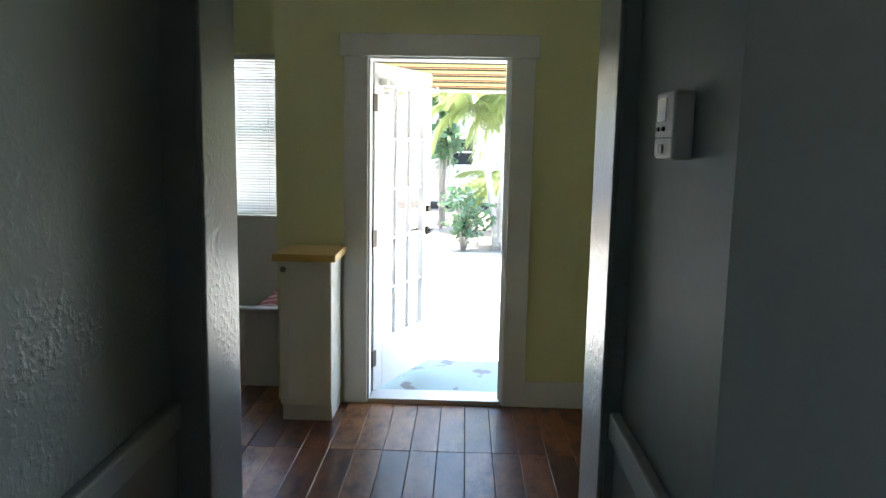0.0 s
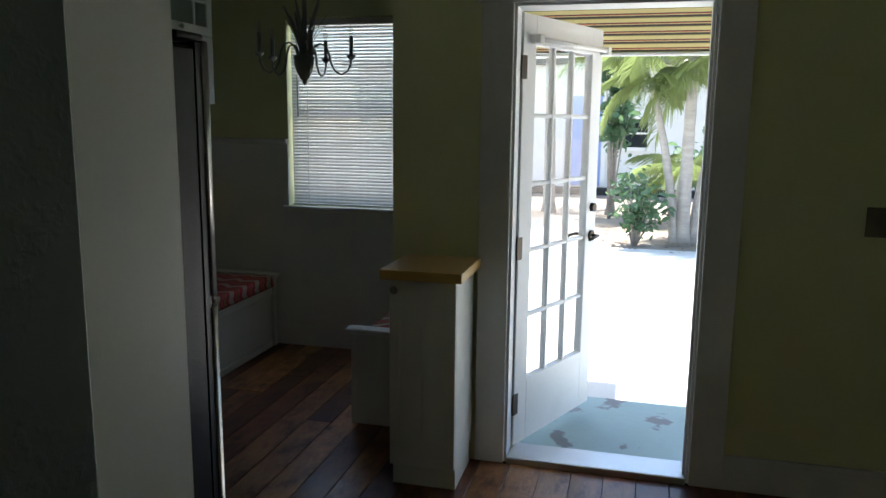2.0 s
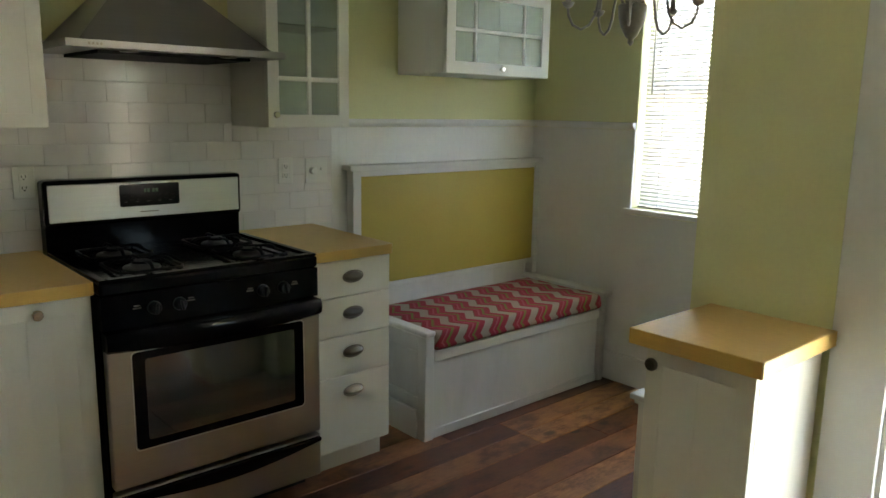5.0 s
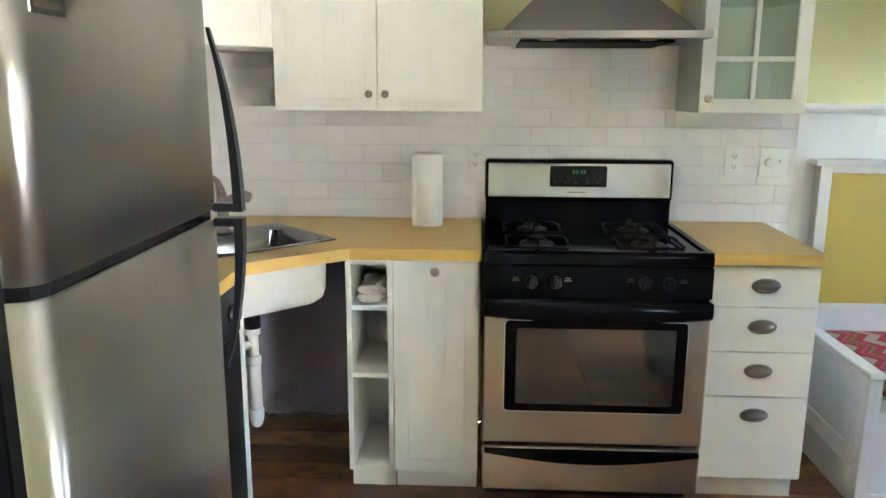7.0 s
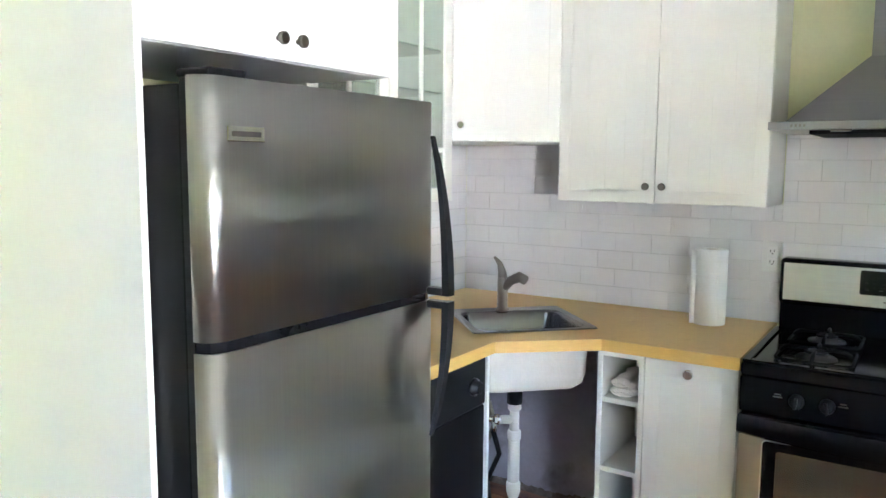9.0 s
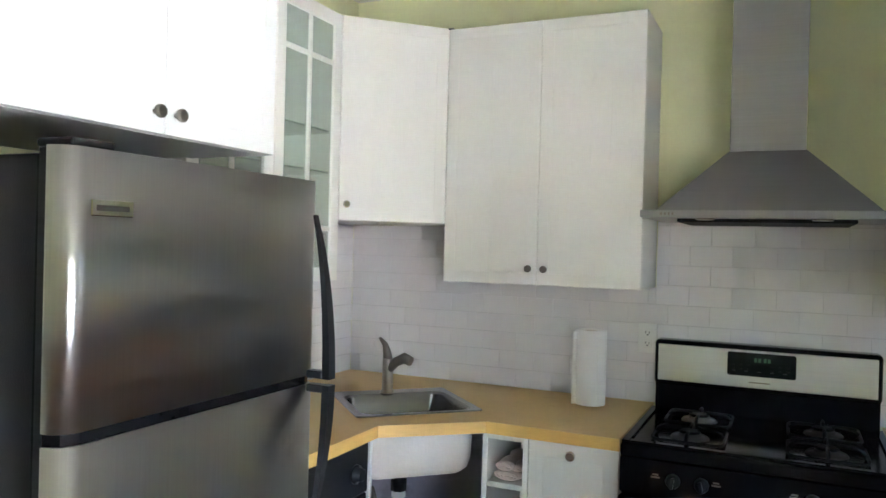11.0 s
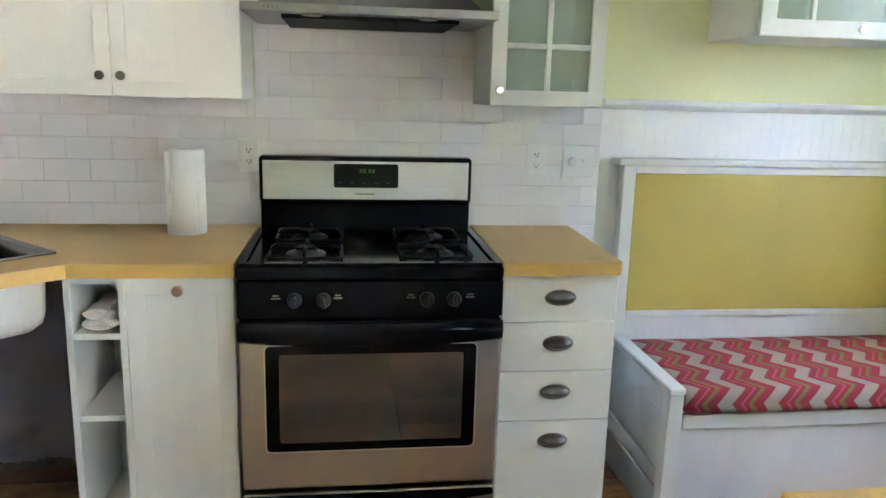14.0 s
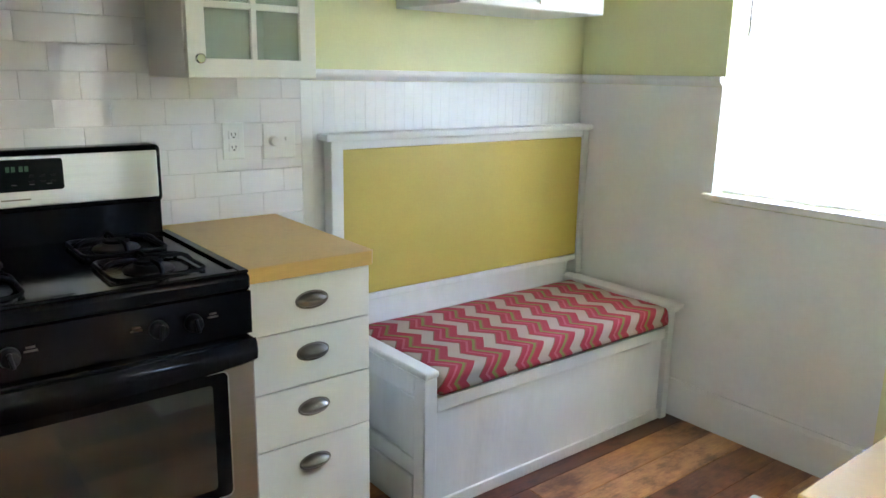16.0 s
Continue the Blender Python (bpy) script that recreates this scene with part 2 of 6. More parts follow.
M_COUNTER = material("wood_laminate", (0.60, 0.405, 0.165), 0.5, vary=0.10, scale=3, grain=60, bump=0.02, stretch=(1, 1, 1), spec=0.3, dirt=((0.50, 0.32, 0.115), 0.35, 14))
M_EDGEBAND = material("yellow_edge_band", (0.64, 0.40, 0.11), 0.45, vary=0.10, scale=6, grain=40, bump=0.03, stretch=(1, 1, 6))
M_PLANK = wood_planks("old_pine_boards")
M_SUB = material("dark_subfloor", (0.03, 0.018, 0.012), 0.9)
M_STEEL = brushed("brushed_steel", (0.41, 0.40, 0.38), 0.31, (1, 1, 0.02), 0.14, 0.55)
M_STEEL_X = brushed("brushed_steel_level", (0.46, 0.42, 0.38), 0.32, (0.02, 1, 1))
M_HOOD = brushed("hood_steel", (0.30, 0.295, 0.29), 0.42, (0.02, 1, 1))
M_PANELSTEEL = brushed("pale_steel", (0.70, 0.71, 0.71), 0.45, (0.02, 1, 1))
M_CHROME = material("chrome", (0.75, 0.74, 0.72), 0.12, 1.0, vary=0.04, bump=0)
M_NICKEL = material("brushed_nickel", (0.24, 0.215, 0.19), 0.3, 1.0, vary=0.06, bump=0)
M_PEWTER = material("pewter", (0.22, 0.20, 0.17), 0.33, 1.0, vary=0.1, grain=120, bump=0.03)
M_BLACK = material("black_enamel", (0.006, 0.006, 0.007), 0.12, vary=0.1, grain=80, bump=0.004, spec=0.14)
M_BURNER = material("dull_burner_metal", (0.05, 0.047, 0.045), 0.5, 0.6, vary=0.2, grain=120, bump=0.05)
M_IRON = material("cast_iron", (0.005, 0.005, 0.006), 0.6, vary=0.2, grain=150, bump=0.1, spec=0.12)
M_PLASTIC = material("black_plastic", (0.007, 0.008, 0.010), 0.3, vary=0.1, grain=200, bump=0.04, spec=0.3)
M_FRIDGESIDE = material("black_pebbled_steel", (0.005, 0.005, 0.006), 0.34, vary=0.1, grain=300, bump=0.10, spec=0.18)
M_OVENGLASS = material("dark_oven_glass", (0.034, 0.036, 0.029), 0.10, vary=0.05, bump=0, coat=1.0, spec=0.9)
M_OLIVE = material("olive_vinyl", (0.47, 0.36, 0.075), 0.42, vary=0.08, scale=4, grain=140, bump=0.08)
M_CHEVRON = bands("chevron_cloth", "X", 0.158, [(0.0, (0.35, 0.285, 0.215)), (0.32, (0.18, 0.09, 0.05)), (0.35, (0.31, 0.020, 0.034)), (0.50, (0.40, 0.075, 0.095)), (0.56, (0.32, 0.022, 0.036)), (0.67, (0.18, 0.18, 0.03)), (0.75, (0.28, 0.07, 0.045)), (0.79, (0.32, 0.022, 0.036))], (0.056, 0.145, "Y"))
M_PAPER = material("paper_towel", (0.80, 0.79, 0.76), 0.9, vary=0.03, grain=120, bump=0.25)
M_CLOTH = material("folded_cloth", (0.62, 0.56, 0.50), 0.9, vary=0.15, scale=25, grain=300, bump=0.3)
M_PVC = material("white_pvc", (0.75, 0.74, 0.71), 0.35, vary=0.06, bump=0)
M_UNDERSIDE = material("sink_undercoat", (0.72, 0.69, 0.63), 0.7, vary=0.06, scale=8, grain=90, bump=0.1)
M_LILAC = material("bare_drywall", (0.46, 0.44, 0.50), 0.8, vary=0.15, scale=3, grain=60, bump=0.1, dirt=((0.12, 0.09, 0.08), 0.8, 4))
M_RUBBLE = material("dirty_plaster_edge", (0.22, 0.18, 0.15), 0.95, vary=0.5, scale=18, grain=90, bump=0.4, dirt=((0.03, 0.022, 0.018), 0.9, 12))
M_CLOCK = material("green_clock_segments", (0.008, 0.05, 0.015), 0.5, bump=0)
M_CLOCK.node_tree.nodes["Principled BSDF"].inputs["Emission Color"].default_value = (0.1, 1.0, 0.25, 1)
M_CLOCK.node_tree.nodes["Principled BSDF"].inputs["Emission Strength"].default_value = 0.00014
M_STAINLESS = material("worn_stainless", (0.27, 0.265, 0.255), 0.22, 1.0, vary=0.12, scale=5, grain=140, bump=0.03)
M_GLASS = clear("pane_glass")
M_GREENGLASS = clear("cabinet_glass", (0.94, 0.98, 0.95), 0.14, 0.26)
M_SHELFGLASS = material("glass_shelf_edge", (0.10, 0.16, 0.13), 0.1, vary=0.05, bump=0)
M_SAGE = material("cabinet_inside", (0.74, 0.80, 0.74), 0.6, vary=0.05, bump=0.02)
M_BLIND = thin("blind_slat", (0.78, 0.78, 0.75), (0.78, 0.79, 0.78), 0.12, 0.4)
M_SILVER = material("aged_silver_paint", (0.36, 0.35, 0.33), 0.42, 0.6, vary=0.3, grain=60, bump=0.12)
M_BRONZE = material("dark_bronze", (0.035, 0.03, 0.026), 0.5, 0.6, vary=0.3, grain=60, bump=0.15)
M_BULB = clear("bulb_glass", (0.9, 0.9, 0.88), 0.05)
M_BRASS = material("old_hinge_brass", (0.05, 0.04, 0.03), 0.45, 0.9, vary=0.3, bump=0.05)
M_LCD = material("display_screen", (0.008, 0.01, 0.01), 0.15, vary=0.05, bump=0, spec=0.25)
M_BEIGE = material("thermostat_plastic", (0.55, 0.56, 0.54), 0.45, vary=0.04, bump=0.02)
M_SWITCH = material("brown_plate", (0.17, 0.14, 0.115), 0.4, vary=0.08, bump=0.02)
M_WALLPLATE = material("white_plate", (0.75, 0.75, 0.73), 0.3, vary=0.02, bump=0)
M_DARK = material("dark_slot", (0.02, 0.02, 0.02), 0.6, bump=0)
M_ALU = material("aluminium_threshold", (0.6, 0.6, 0.6), 0.4, 1.0, vary=0.1, grain=120, bump=0.05)
M_SLAB = material("peeling_deck_paint", (0.27, 0.37, 0.37), 0.55, vary=0.10, scale=3, grain=40, bump=0.05, dirt=((0.13, 0.11, 0.115), 0.8, 4.0, 0.60, 0.625))
M_PATIO = material("pale_concrete", (0.62, 0.61, 0.57), 0.9, vary=0.12, scale=0.8, grain=60, bump=0.15, dirt=((0.45, 0.42, 0.37), 0.5, 1.2))
M_SOIL = material("sandy_leaf_litter", (0.29, 0.24, 0.19), 0.95, vary=0.4, scale=1.5, grain=14, bump=0.4, dirt=((0.14, 0.09, 0.06), 0.8, 3))
M_SIDING = material("white_siding", (0.78, 0.78, 0.76), 0.6, vary=0.05, scale=2, grain=40, bump=0.05)
M_BLUEDOOR = material("blue_door_paint", (0.25, 0.36, 0.68), 0.5, vary=0.06, bump=0.03)
M_ROOF = material("grey_shingle", (0.22, 0.21, 0.2), 0.9, vary=0.25, grain=30, bump=0.3)
M_WINDARK = material("dark_window_glass", (0.02, 0.025, 0.03), 0.06, bump=0)
M_BARK = material("pale_palm_bark", (0.36, 0.33, 0.30), 0.9, vary=0.25, scale=6, grain=30, bump=0.4, stretch=(1, 1, 4))
M_FROND = thin("palm_leaf", (0.18, 0.22, 0.09), (0.34, 0.42, 0.15), 0.45, 0.32)
M_LEAF = thin("shrub_leaf", (0.11, 0.19, 0.11), (0.17, 0.29, 0.13), 0.35)
M_AWNING = bands("striped_awning", "X", 0.085, [(0.0, (0.55, 0.47, 0.22)), (0.42, (0.035, 0.02, 0.02)), (0.52, (0.35, 0.05, 0.04)), (0.60, (0.55, 0.47, 0.22)), (0.68, (0.035, 0.02, 0.02)), (0.92, (0.2, 0.2, 0.06))], rough=0.8)

# the awning's cloth glows with the sun above it
_n, _l = M_AWNING.node_tree.nodes, M_AWNING.node_tree.links
_t = _n.new("ShaderNodeBsdfTranslucent")
_x = _n.new("ShaderNodeMixShader")
_x.inputs[0].default_value = 0.45
_l.new(_n["Principled BSDF"].inputs["Base Color"].links[0].from_socket, _t.inputs[0])
_l.new(_n["Principled BSDF"].outputs[0], _x.inputs[1])
_l.new(_t.outputs[0], _x.inputs[2])
_l.new(_x.outputs[0], _n["Material Output"].inputs[0])

# ---- builders ----
def box(bm, x0, y0, z0, x1, y1, z1, bevel=0.0, seg=2):
    vs = [bm.verts.new((x, y, z)) for z in (z0, z1) for y in (y0, y1) for x in (x0, x1)]
    fs = [bm.faces.new([vs[i] for i in f]) for f in ((0, 2, 3, 1), (4, 5, 7, 6), (0, 1, 5, 4), (2, 6, 7, 3), (0, 4, 6, 2), (1, 3, 7, 5))]
    if bevel:
        es = list({e for f in fs for e in f.edges})
        bmesh.ops.bevel(bm, geom=es, offset=bevel, segments=seg, affect="EDGES", profile=0.5)
    return bm


def prism(bm, outline, z0, z1, bevel=0.0):
    low = [bm.verts.new((x, y, z0)) for x, y in outline]
    top = [bm.verts.new((x, y, z1)) for x, y in outline]
    n = len(outline)
    fs = [bm.faces.new(low[::-1]), bm.faces.new(top)]
    fs += [bm.faces.new((low[i], low[(i + 1) % n], top[(i + 1) % n], top[i])) for i in range(n)]
    if bevel:
        bmesh.ops.bevel(bm, geom=list({e for f in fs for e in f.edges}), offset=bevel, segments=2, affect="EDGES", profile=0.5)
    return bm


def tube(bm, points, radii, seg=10, caps=True):
    """A round tube through points; radii one number or one for each point."""
    pts = [Vector(p) for p in points]
    if isinstance(radii, (int, float)):
        radii = [radii] * len(pts)
    rings, side = [], None
    for i, p in enumerate(pts):
        d = (pts[min(i + 1, len(pts) - 1)] - pts[max(i - 1, 0)]).normalized()
        if side is None:
            side = d.orthogonal().normalized()
        side = (side - d * side.dot(d)).normalized()
        up = d.cross(side)
        rings.append([bm.verts.new(p + (side * math.cos(a) + up * math.sin(a)) * radii[i]) for a in (2 * math.pi * k / seg for k in range(seg))])
    for a, b in zip(rings, rings[1:]):
        for k in range(seg):
            f = bm.faces.new((a[k], a[(k + 1) % seg], b[(k + 1) % seg], b[k]))
            f.smooth = True
    if caps:
        bm.faces.new(rings[0][::-1])
        bm.faces.new(rings[-1])
    return bm


def lathe(bm, profile, seg=20, at=(0, 0, 0)):
    """profile: (radius, z) from bottom to top."""
    rings = [[bm.verts.new((at[0] + max(r, 1e-4) * math.cos(2 * math.pi * k / seg), at[1] + max(r, 1e-4) * math.sin(2 * math.pi * k / seg), at[2] + z)) for k in range(seg)] for r, z in profile]
    for a, b in zip(rings, rings[1:]):
        for k in range(seg):
            f = bm.faces.new((a[k], a[(k + 1) % seg], b[(k + 1) % seg], b[k]))
            f.smooth = True
    bm.faces.new(rings[0][::-1])
    bm.faces.new(rings[-1])
    return bm


def link(name, bm, mat, smooth=False):
    me = bpy.data.meshes.new(name)
    bmesh.ops.recalc_face_normals(bm, faces=bm.faces)
    if smooth:
        for f in bm.faces:
            f.smooth = True
    bm.to_mesh(me)
    bm.free()
    me.materials.append(mat)
    return new(name, me)


def part(name, bm, mat, parent, label="", smooth=False):
    ob = link(name, bm, mat, smooth)
    ob.parent = parent
    return tagged(ob, label)


def thing(name, m, label, category, group="", kind=""):
    ob = new(name)
    ob.empty_display_size = 0.1
    ob.matrix_world = m
    return tagged(ob, label, category, group, kind)


def single(name, bm, mat, m, label, category, group="", kind="", smooth=False):
    ob = link(name, bm, mat, smooth)
    ob.matrix_world = m
    return tagged(ob, label, category, group, kind)


def B(*a, **k):
    return box(bmesh.new(), *a, **k)


def structure(name, bm, mat, label, category):
    return single(name, bm, mat, Matrix(), label, category, kind="structure")


def cells(us, vs, holes):
    """The cells of a wall's grid that no hole takes."""
    for i in range(len(us) - 1):
        for j in range(len(vs) - 1):
            u, v = (us[i] + us[i + 1]) / 2, (vs[j] + vs[j + 1]) / 2
            yield i, j, not any(a < u < b and c < v < d for a, b, c, d in holes)


def wall(name, mat, axis, at, thick, u0, u1, z0, z1, label, holes=()):
    """A wall with real openings. axis x: it stands at x = at and runs along y; axis y: the other way. holes: (u0, u1, z0, z1)."""
    us = sorted({u0, u1, *[h[0] for h in holes], *[h[1] for h in holes]})
    vs = sorted({z0, z1, *[h[2] for h in holes], *[h[3] for h in holes]})
    full = {(i, j) for i, j, on in cells(us, vs, holes) if on}
    bm = bmesh.new()

    def vert(u, d, z):
        return bm.verts.new((at + d, u, z) if axis == "x" else (u, at + d, z))

    for i, j in full:
        a, b, c, d = us[i], us[i + 1], vs[j], vs[j + 1]
        for t in (0, thick):
            bm.faces.new([vert(a, t, c), vert(b, t, c), vert(b, t, d), vert(a, t, d)])
        for near, quad in (((i - 1, j), ((a, c), (a, d))), ((i + 1, j), ((b, c), (b, d))), ((i, j - 1), ((a, c), (b, c))), ((i, j + 1), ((a, d), (b, d)))):
            if near not in full:
                (p, q), (r, s) = quad
                bm.faces.new([vert(p, 0, q), vert(r, 0, s), vert(r, thick, s), vert(p, thick, q)])
    bmesh.ops.remove_doubles(bm, verts=bm.verts, dist=1e-5)
    return structure(name, bm, mat, label, "wall")


# ---- plan ----
WX, SY, NY, NN, EX = -2.97, 1.645, 4.27, 5.69, 1.35      # west wall, south wall, door wall, nook's window wall, east wall
HALL_W, HALL_E, HALL_S = -0.575, 0.32, 1.43
NOOK_E, CEIL = -1.073, 2.62
SIDE_X = 2.8
CT, CB = 0.916, 0.876                                    # worktop and its underside
DOOR_L, DOOR_R, DOOR_T = -0.535, 0.237, 1.985
WIN_L, WIN_R, WIN_B, WIN_T = -2.262, -1.36, 0.955, 2.16

wall("wall_west", M_YELLOW, "x", WX - 0.15, 0.15, SY - 0.215, NN + 0.15, 0, CEIL, "pale yellow painted wall behind the range and bench")
wall("wall_south", M_YELLOW, "y", HALL_S + 0.012, SY - HALL_S - 0.012, WX, -0.512, 0, CEIL, "pale yellow wall behind sink and refrigerator")
wall("wall_south_east", M_YELLOW, "y", HALL_S + 0.012, SY - HALL_S - 0.012, 0.292, EX, 0, CEIL, "pale yellow wall beside the hall doorway")
wall("wall_doorway_head", M_YELLOW, "y", HALL_S + 0.012, SY - HALL_S - 0.012, -0.512, 0.292, 2.22, CEIL, "yellow wall above the hall doorway")
wall("wall_north", M_YELLOW, "y", NY, 0.14, NOOK_E, EX, 0, CEIL, "pale yellow wall with the open garden door", [(DOOR_L - 0.02, DOOR_R + 0.02, -0.01, DOOR_T + 0.02)])
wall("wall_nook_east", M_YELLOW, "x", NOOK_E, 0.14, NY + 0.14, NN, 0, CEIL, "pale yellow return wall of the dining nook")
wall("wall_nook_north", M_YELLOW, "y", NN, 0.15, WX, NOOK_E + 0.14, 0, CEIL, "nook wall with the window over white wainscot", [(WIN_L, WIN_R, WIN_B, WIN_T)])
wall("wall_east", M_YELLOW, "x", EX, 0.12, SY - 0.215, NY + 0.14, 0, CEIL, "plain pale yellow wall")
# plaster skins and walls of the hall
wall("wall_hall_west", M_HALL, "x", HALL_W - 0.12, 0.12, -2.2, HALL_S + 0.012, 0, CEIL, "dark grey-green painted plaster wall of the hall")
wall("wall_hall_east", M_SIDE, "x", HALL_E, 0.12, 0.90, HALL_S + 0.012, 0, CEIL, "dark grey-green plaster wall with a thermostat")
wall("wall_side_room", M_SIDE, "y", 0.90, 0.12, HALL_E + 0.12, SIDE_X, 0, CEIL, "dark grey plaster wall facing the side opening")
# unseen; its opening is added to let daylight onto the hall's west wall
wall("wall_side_east", M_SIDE, "x", SIDE_X, 0.12, -2.2, 1.02, 0, CEIL, "dark plain plaster wall with an unseen opening added to light the hall", [(-0.05, 0.82, 0.5, 2.15)])
wall("wall_hall_south", M_SIDE, "y", -2.32, 0.12, HALL_W - 0.12, SIDE_X + 0.12, 0, CEIL, "dark plain plaster wall at the hall's end")
for nm, a, b in (("wall_jamb_west", -0.512, -0.50), ("wall_jamb_east", 0.28, 0.292)):
    structure(nm, B(a, HALL_S, 0, b, SY, 2.22, bevel=0.004), M_PLASTER, "grey-green plaster doorway jamb with raised trowel ridges", "wall")
structure("wall_jamb_head", B(-0.512, HALL_S, 2.208, 0.292, SY, 2.2199), M_PLASTER, "plaster underside of the doorway", "wall")
structure("wall_hall_stub", B(HALL_W, HALL_S, 0, -0.5125, HALL_S + 0.0115, CEIL), M_HALL, "dark plaster beside the doorway", "wall")
structure("wall_hall_stub_east", B(0.2925, HALL_S, 0, HALL_E, HALL_S + 0.0115, CEIL), M_HALL, "dark plaster beside the doorway", "wall")
structure("ceiling", B(WX - 0.15, HALL_S + 0.012, CEIL + 0.002, EX + 0.12, NN + 0.15, CEIL + 0.1), M_CEIL, "off-white flat kitchen ceiling", "ceiling")
structure("ceiling_hall", B(HALL_W - 0.12, -2.32, CEIL + 0.002, SIDE_X + 0.12, HALL_S + 0.0115, CEIL + 0.1), M_CEIL, "off-white flat hall ceiling", "ceiling")
roof = bmesh.new()
box(roof, WX - 0.4, -2.6, CEIL + 0.12, SIDE_X + 0.5, NY + 0.45, CEIL + 0.2)
box(roof, WX - 0.4, NY + 0.4505, CEIL + 0.12, NOOK_E + 0.55, NN + 0.6, CEIL + 0.2)
structure("roof", roof, M_ROOF, "flat grey roof over the house", "roof")

# floor: a dark bed under separate boards
bed_bm = B(WX, SY - 0.2, -0.12, NOOK_E, NN, -0.022)
box(bed_bm, HALL_W - 0.1, -2.2, -0.12, SIDE_X, SY - 0.2005, -0.022)
box(bed_bm, NOOK_E + 0.0005, SY - 0.2, -0.12, EX + 0.1, NY + 0.12, -0.022)
bed = structure("floor", bed_bm, M_SUB, "old red-brown pine board floor, worn and scratched", "floor")


# outside cladding round the porch, added in white to bounce neutral daylight onto the door
structure("wall_outside_nook", B(NOOK_E + 0.1405, NY + 0.1605, -0.1, NOOK_E + 0.16, NN + 0.15, CEIL + 0.1), M_SIDING, "white outer skin of the nook, added to bounce neutral light", "wall")
clad = B(NOOK_E + 0.1605, NY + 0.1405, -0.03, DOOR_L - 0.0205, NY + 0.158, CEIL + 0.1)
box(clad, DOOR_R + 0.0205, NY + 0.1405, -0.03, EX + 0.12, NY + 0.158, CEIL + 0.1)
box(clad, DOOR_L - 0.0204, NY + 0.1405, DOOR_T + 0.0205, DOOR_R + 0.0204, NY + 0.158, CEIL + 0.1)
structure("wall_outside_porch", clad, M_SIDING, "white outer skin beside the garden door, added to bounce neutral light", "wall")

# wainscot, rails and skirting
def beads(u0, u1, z0, z1, pitch=0.042):
    """Beadboard: upright boards with a fine groove between, 9 mm thick, local x along the wall, y into it."""
    return grooved(u0, u1, z0, z1, pitch, 0.0008, 0.0, 0.010)


def grooved(u0, u1, z0, z1, pitch, groove, face, back):
    """One slab with upright V grooves in its face."""
    n = max(1, round((u1 - u0) / pitch))
    line = [(u0, face)]
    for k in range(1, n):
        u = u0 + (u1 - u0) * k / n
        line += [(u - groove / 2, face), (u, face + groove * 0.8), (u + groove / 2, face)]
    line += [(u1, face)]
    bm = bmesh.new()
    low, top = ([bm.verts.new((x, y, z)) for x, y in line] for z in (z0, z1))
    lb, tb = ([bm.verts.new((x, back, z)) for x, y in line] for z in (z0, z1))
    for i in range(len(line) - 1):
        bm.faces.new((low[i], low[i + 1], top[i + 1], top[i]))
        bm.faces.new((lb[i + 1], lb[i], tb[i], tb[i + 1]))
        bm.faces.new((top[i], top[i + 1], tb[i + 1], tb[i]))
        bm.faces.new((low[i + 1], low[i], lb[i], lb[i + 1]))
    bm.faces.new((low[0], top[0], tb[0], lb[0]))
    bm.faces.new((low[-1], lb[-1], tb[-1], top[-1]))
    return bm


single("wainscot", B(0, 0, 0, 0.1195, 0.0098, CT - 0.001), M_WHITE, pose(WX + 0.012, 4.17, 0, 0, 0, 90), "white boards between drawers and bench", "wainscot", kind="structure")
single("wainscot", beads(0, NN - 4.29, 0, 1.355), M_WHITE, pose(WX + 0.012, 4.29, 0, 0, 0, 90), "white beadboard wainscot behind the bench", "wainscot", kind="structure")
wn_bm = prism(bmesh.new(), [(WX + 0.0125, 0.14), (NOOK_E, 0.14), (NOOK_E, WIN_B - 0.035), (WIN_L - 0.0007, WIN_B - 0.035), (WIN_L - 0.0007, 1.355), (WX + 0.0125, 1.355)], 0.0, 0.0115)
wn_bm.transform(Matrix.Rotation(radians(90), 4, "X"))
single("wainscot", wn_bm, M_WHITE, pose(0, NN - 0.0005, 0), "smooth white wainscot beside and under the nook window", "wainscot", kind="structure")


def rail(bm, u0, u1):
    prof = [(0.0, 1.356), (-0.012, 1.357), (-0.030, 1.372), (-0.034, 1.380), (-0.034, 1.392), (0.0, 1.394)]
    a = [bm.verts.new((u0, y, z)) for y, z in prof]
    b = [bm.verts.new((u1, y, z)) for y, z in prof]
    bm.faces.new(a)
    bm.faces.new(b[::-1])
    for i in range(len(prof)):
        j = (i + 1) % len(prof)
        bm.faces.new((a[i], a[j], b[j], b[i]))
    return bm


single("trim", rail(bmesh.new(), 0, NN - 4.29), M_WHITE, pose(WX, 4.29, 0, 0, 0, 90), "white moulded chair rail", "rail", kind="structure")
single("trim", rail(bmesh.new(), 0.035, WIN_L - 0.003 - WX), M_WHITE, pose(WX, NN, 0), "white moulded chair rail", "rail", kind="structure")


def skirting(name, m, length, h=0.15, mat=M_WHITE):
    bm = prism(bmesh.new(), [(0, -0.018), (length, -0.018), (length, -0.0005), (0, -0.0005)], 0, h - 0.02)
    prism(bm, [(0, -0.016), (length, -0.016), (length, -0.0005), (0, -0.0005)], h - 0.0199, h)
    return single(name, bm, mat, m, "white painted skirting board", "skirting", kind="structure")


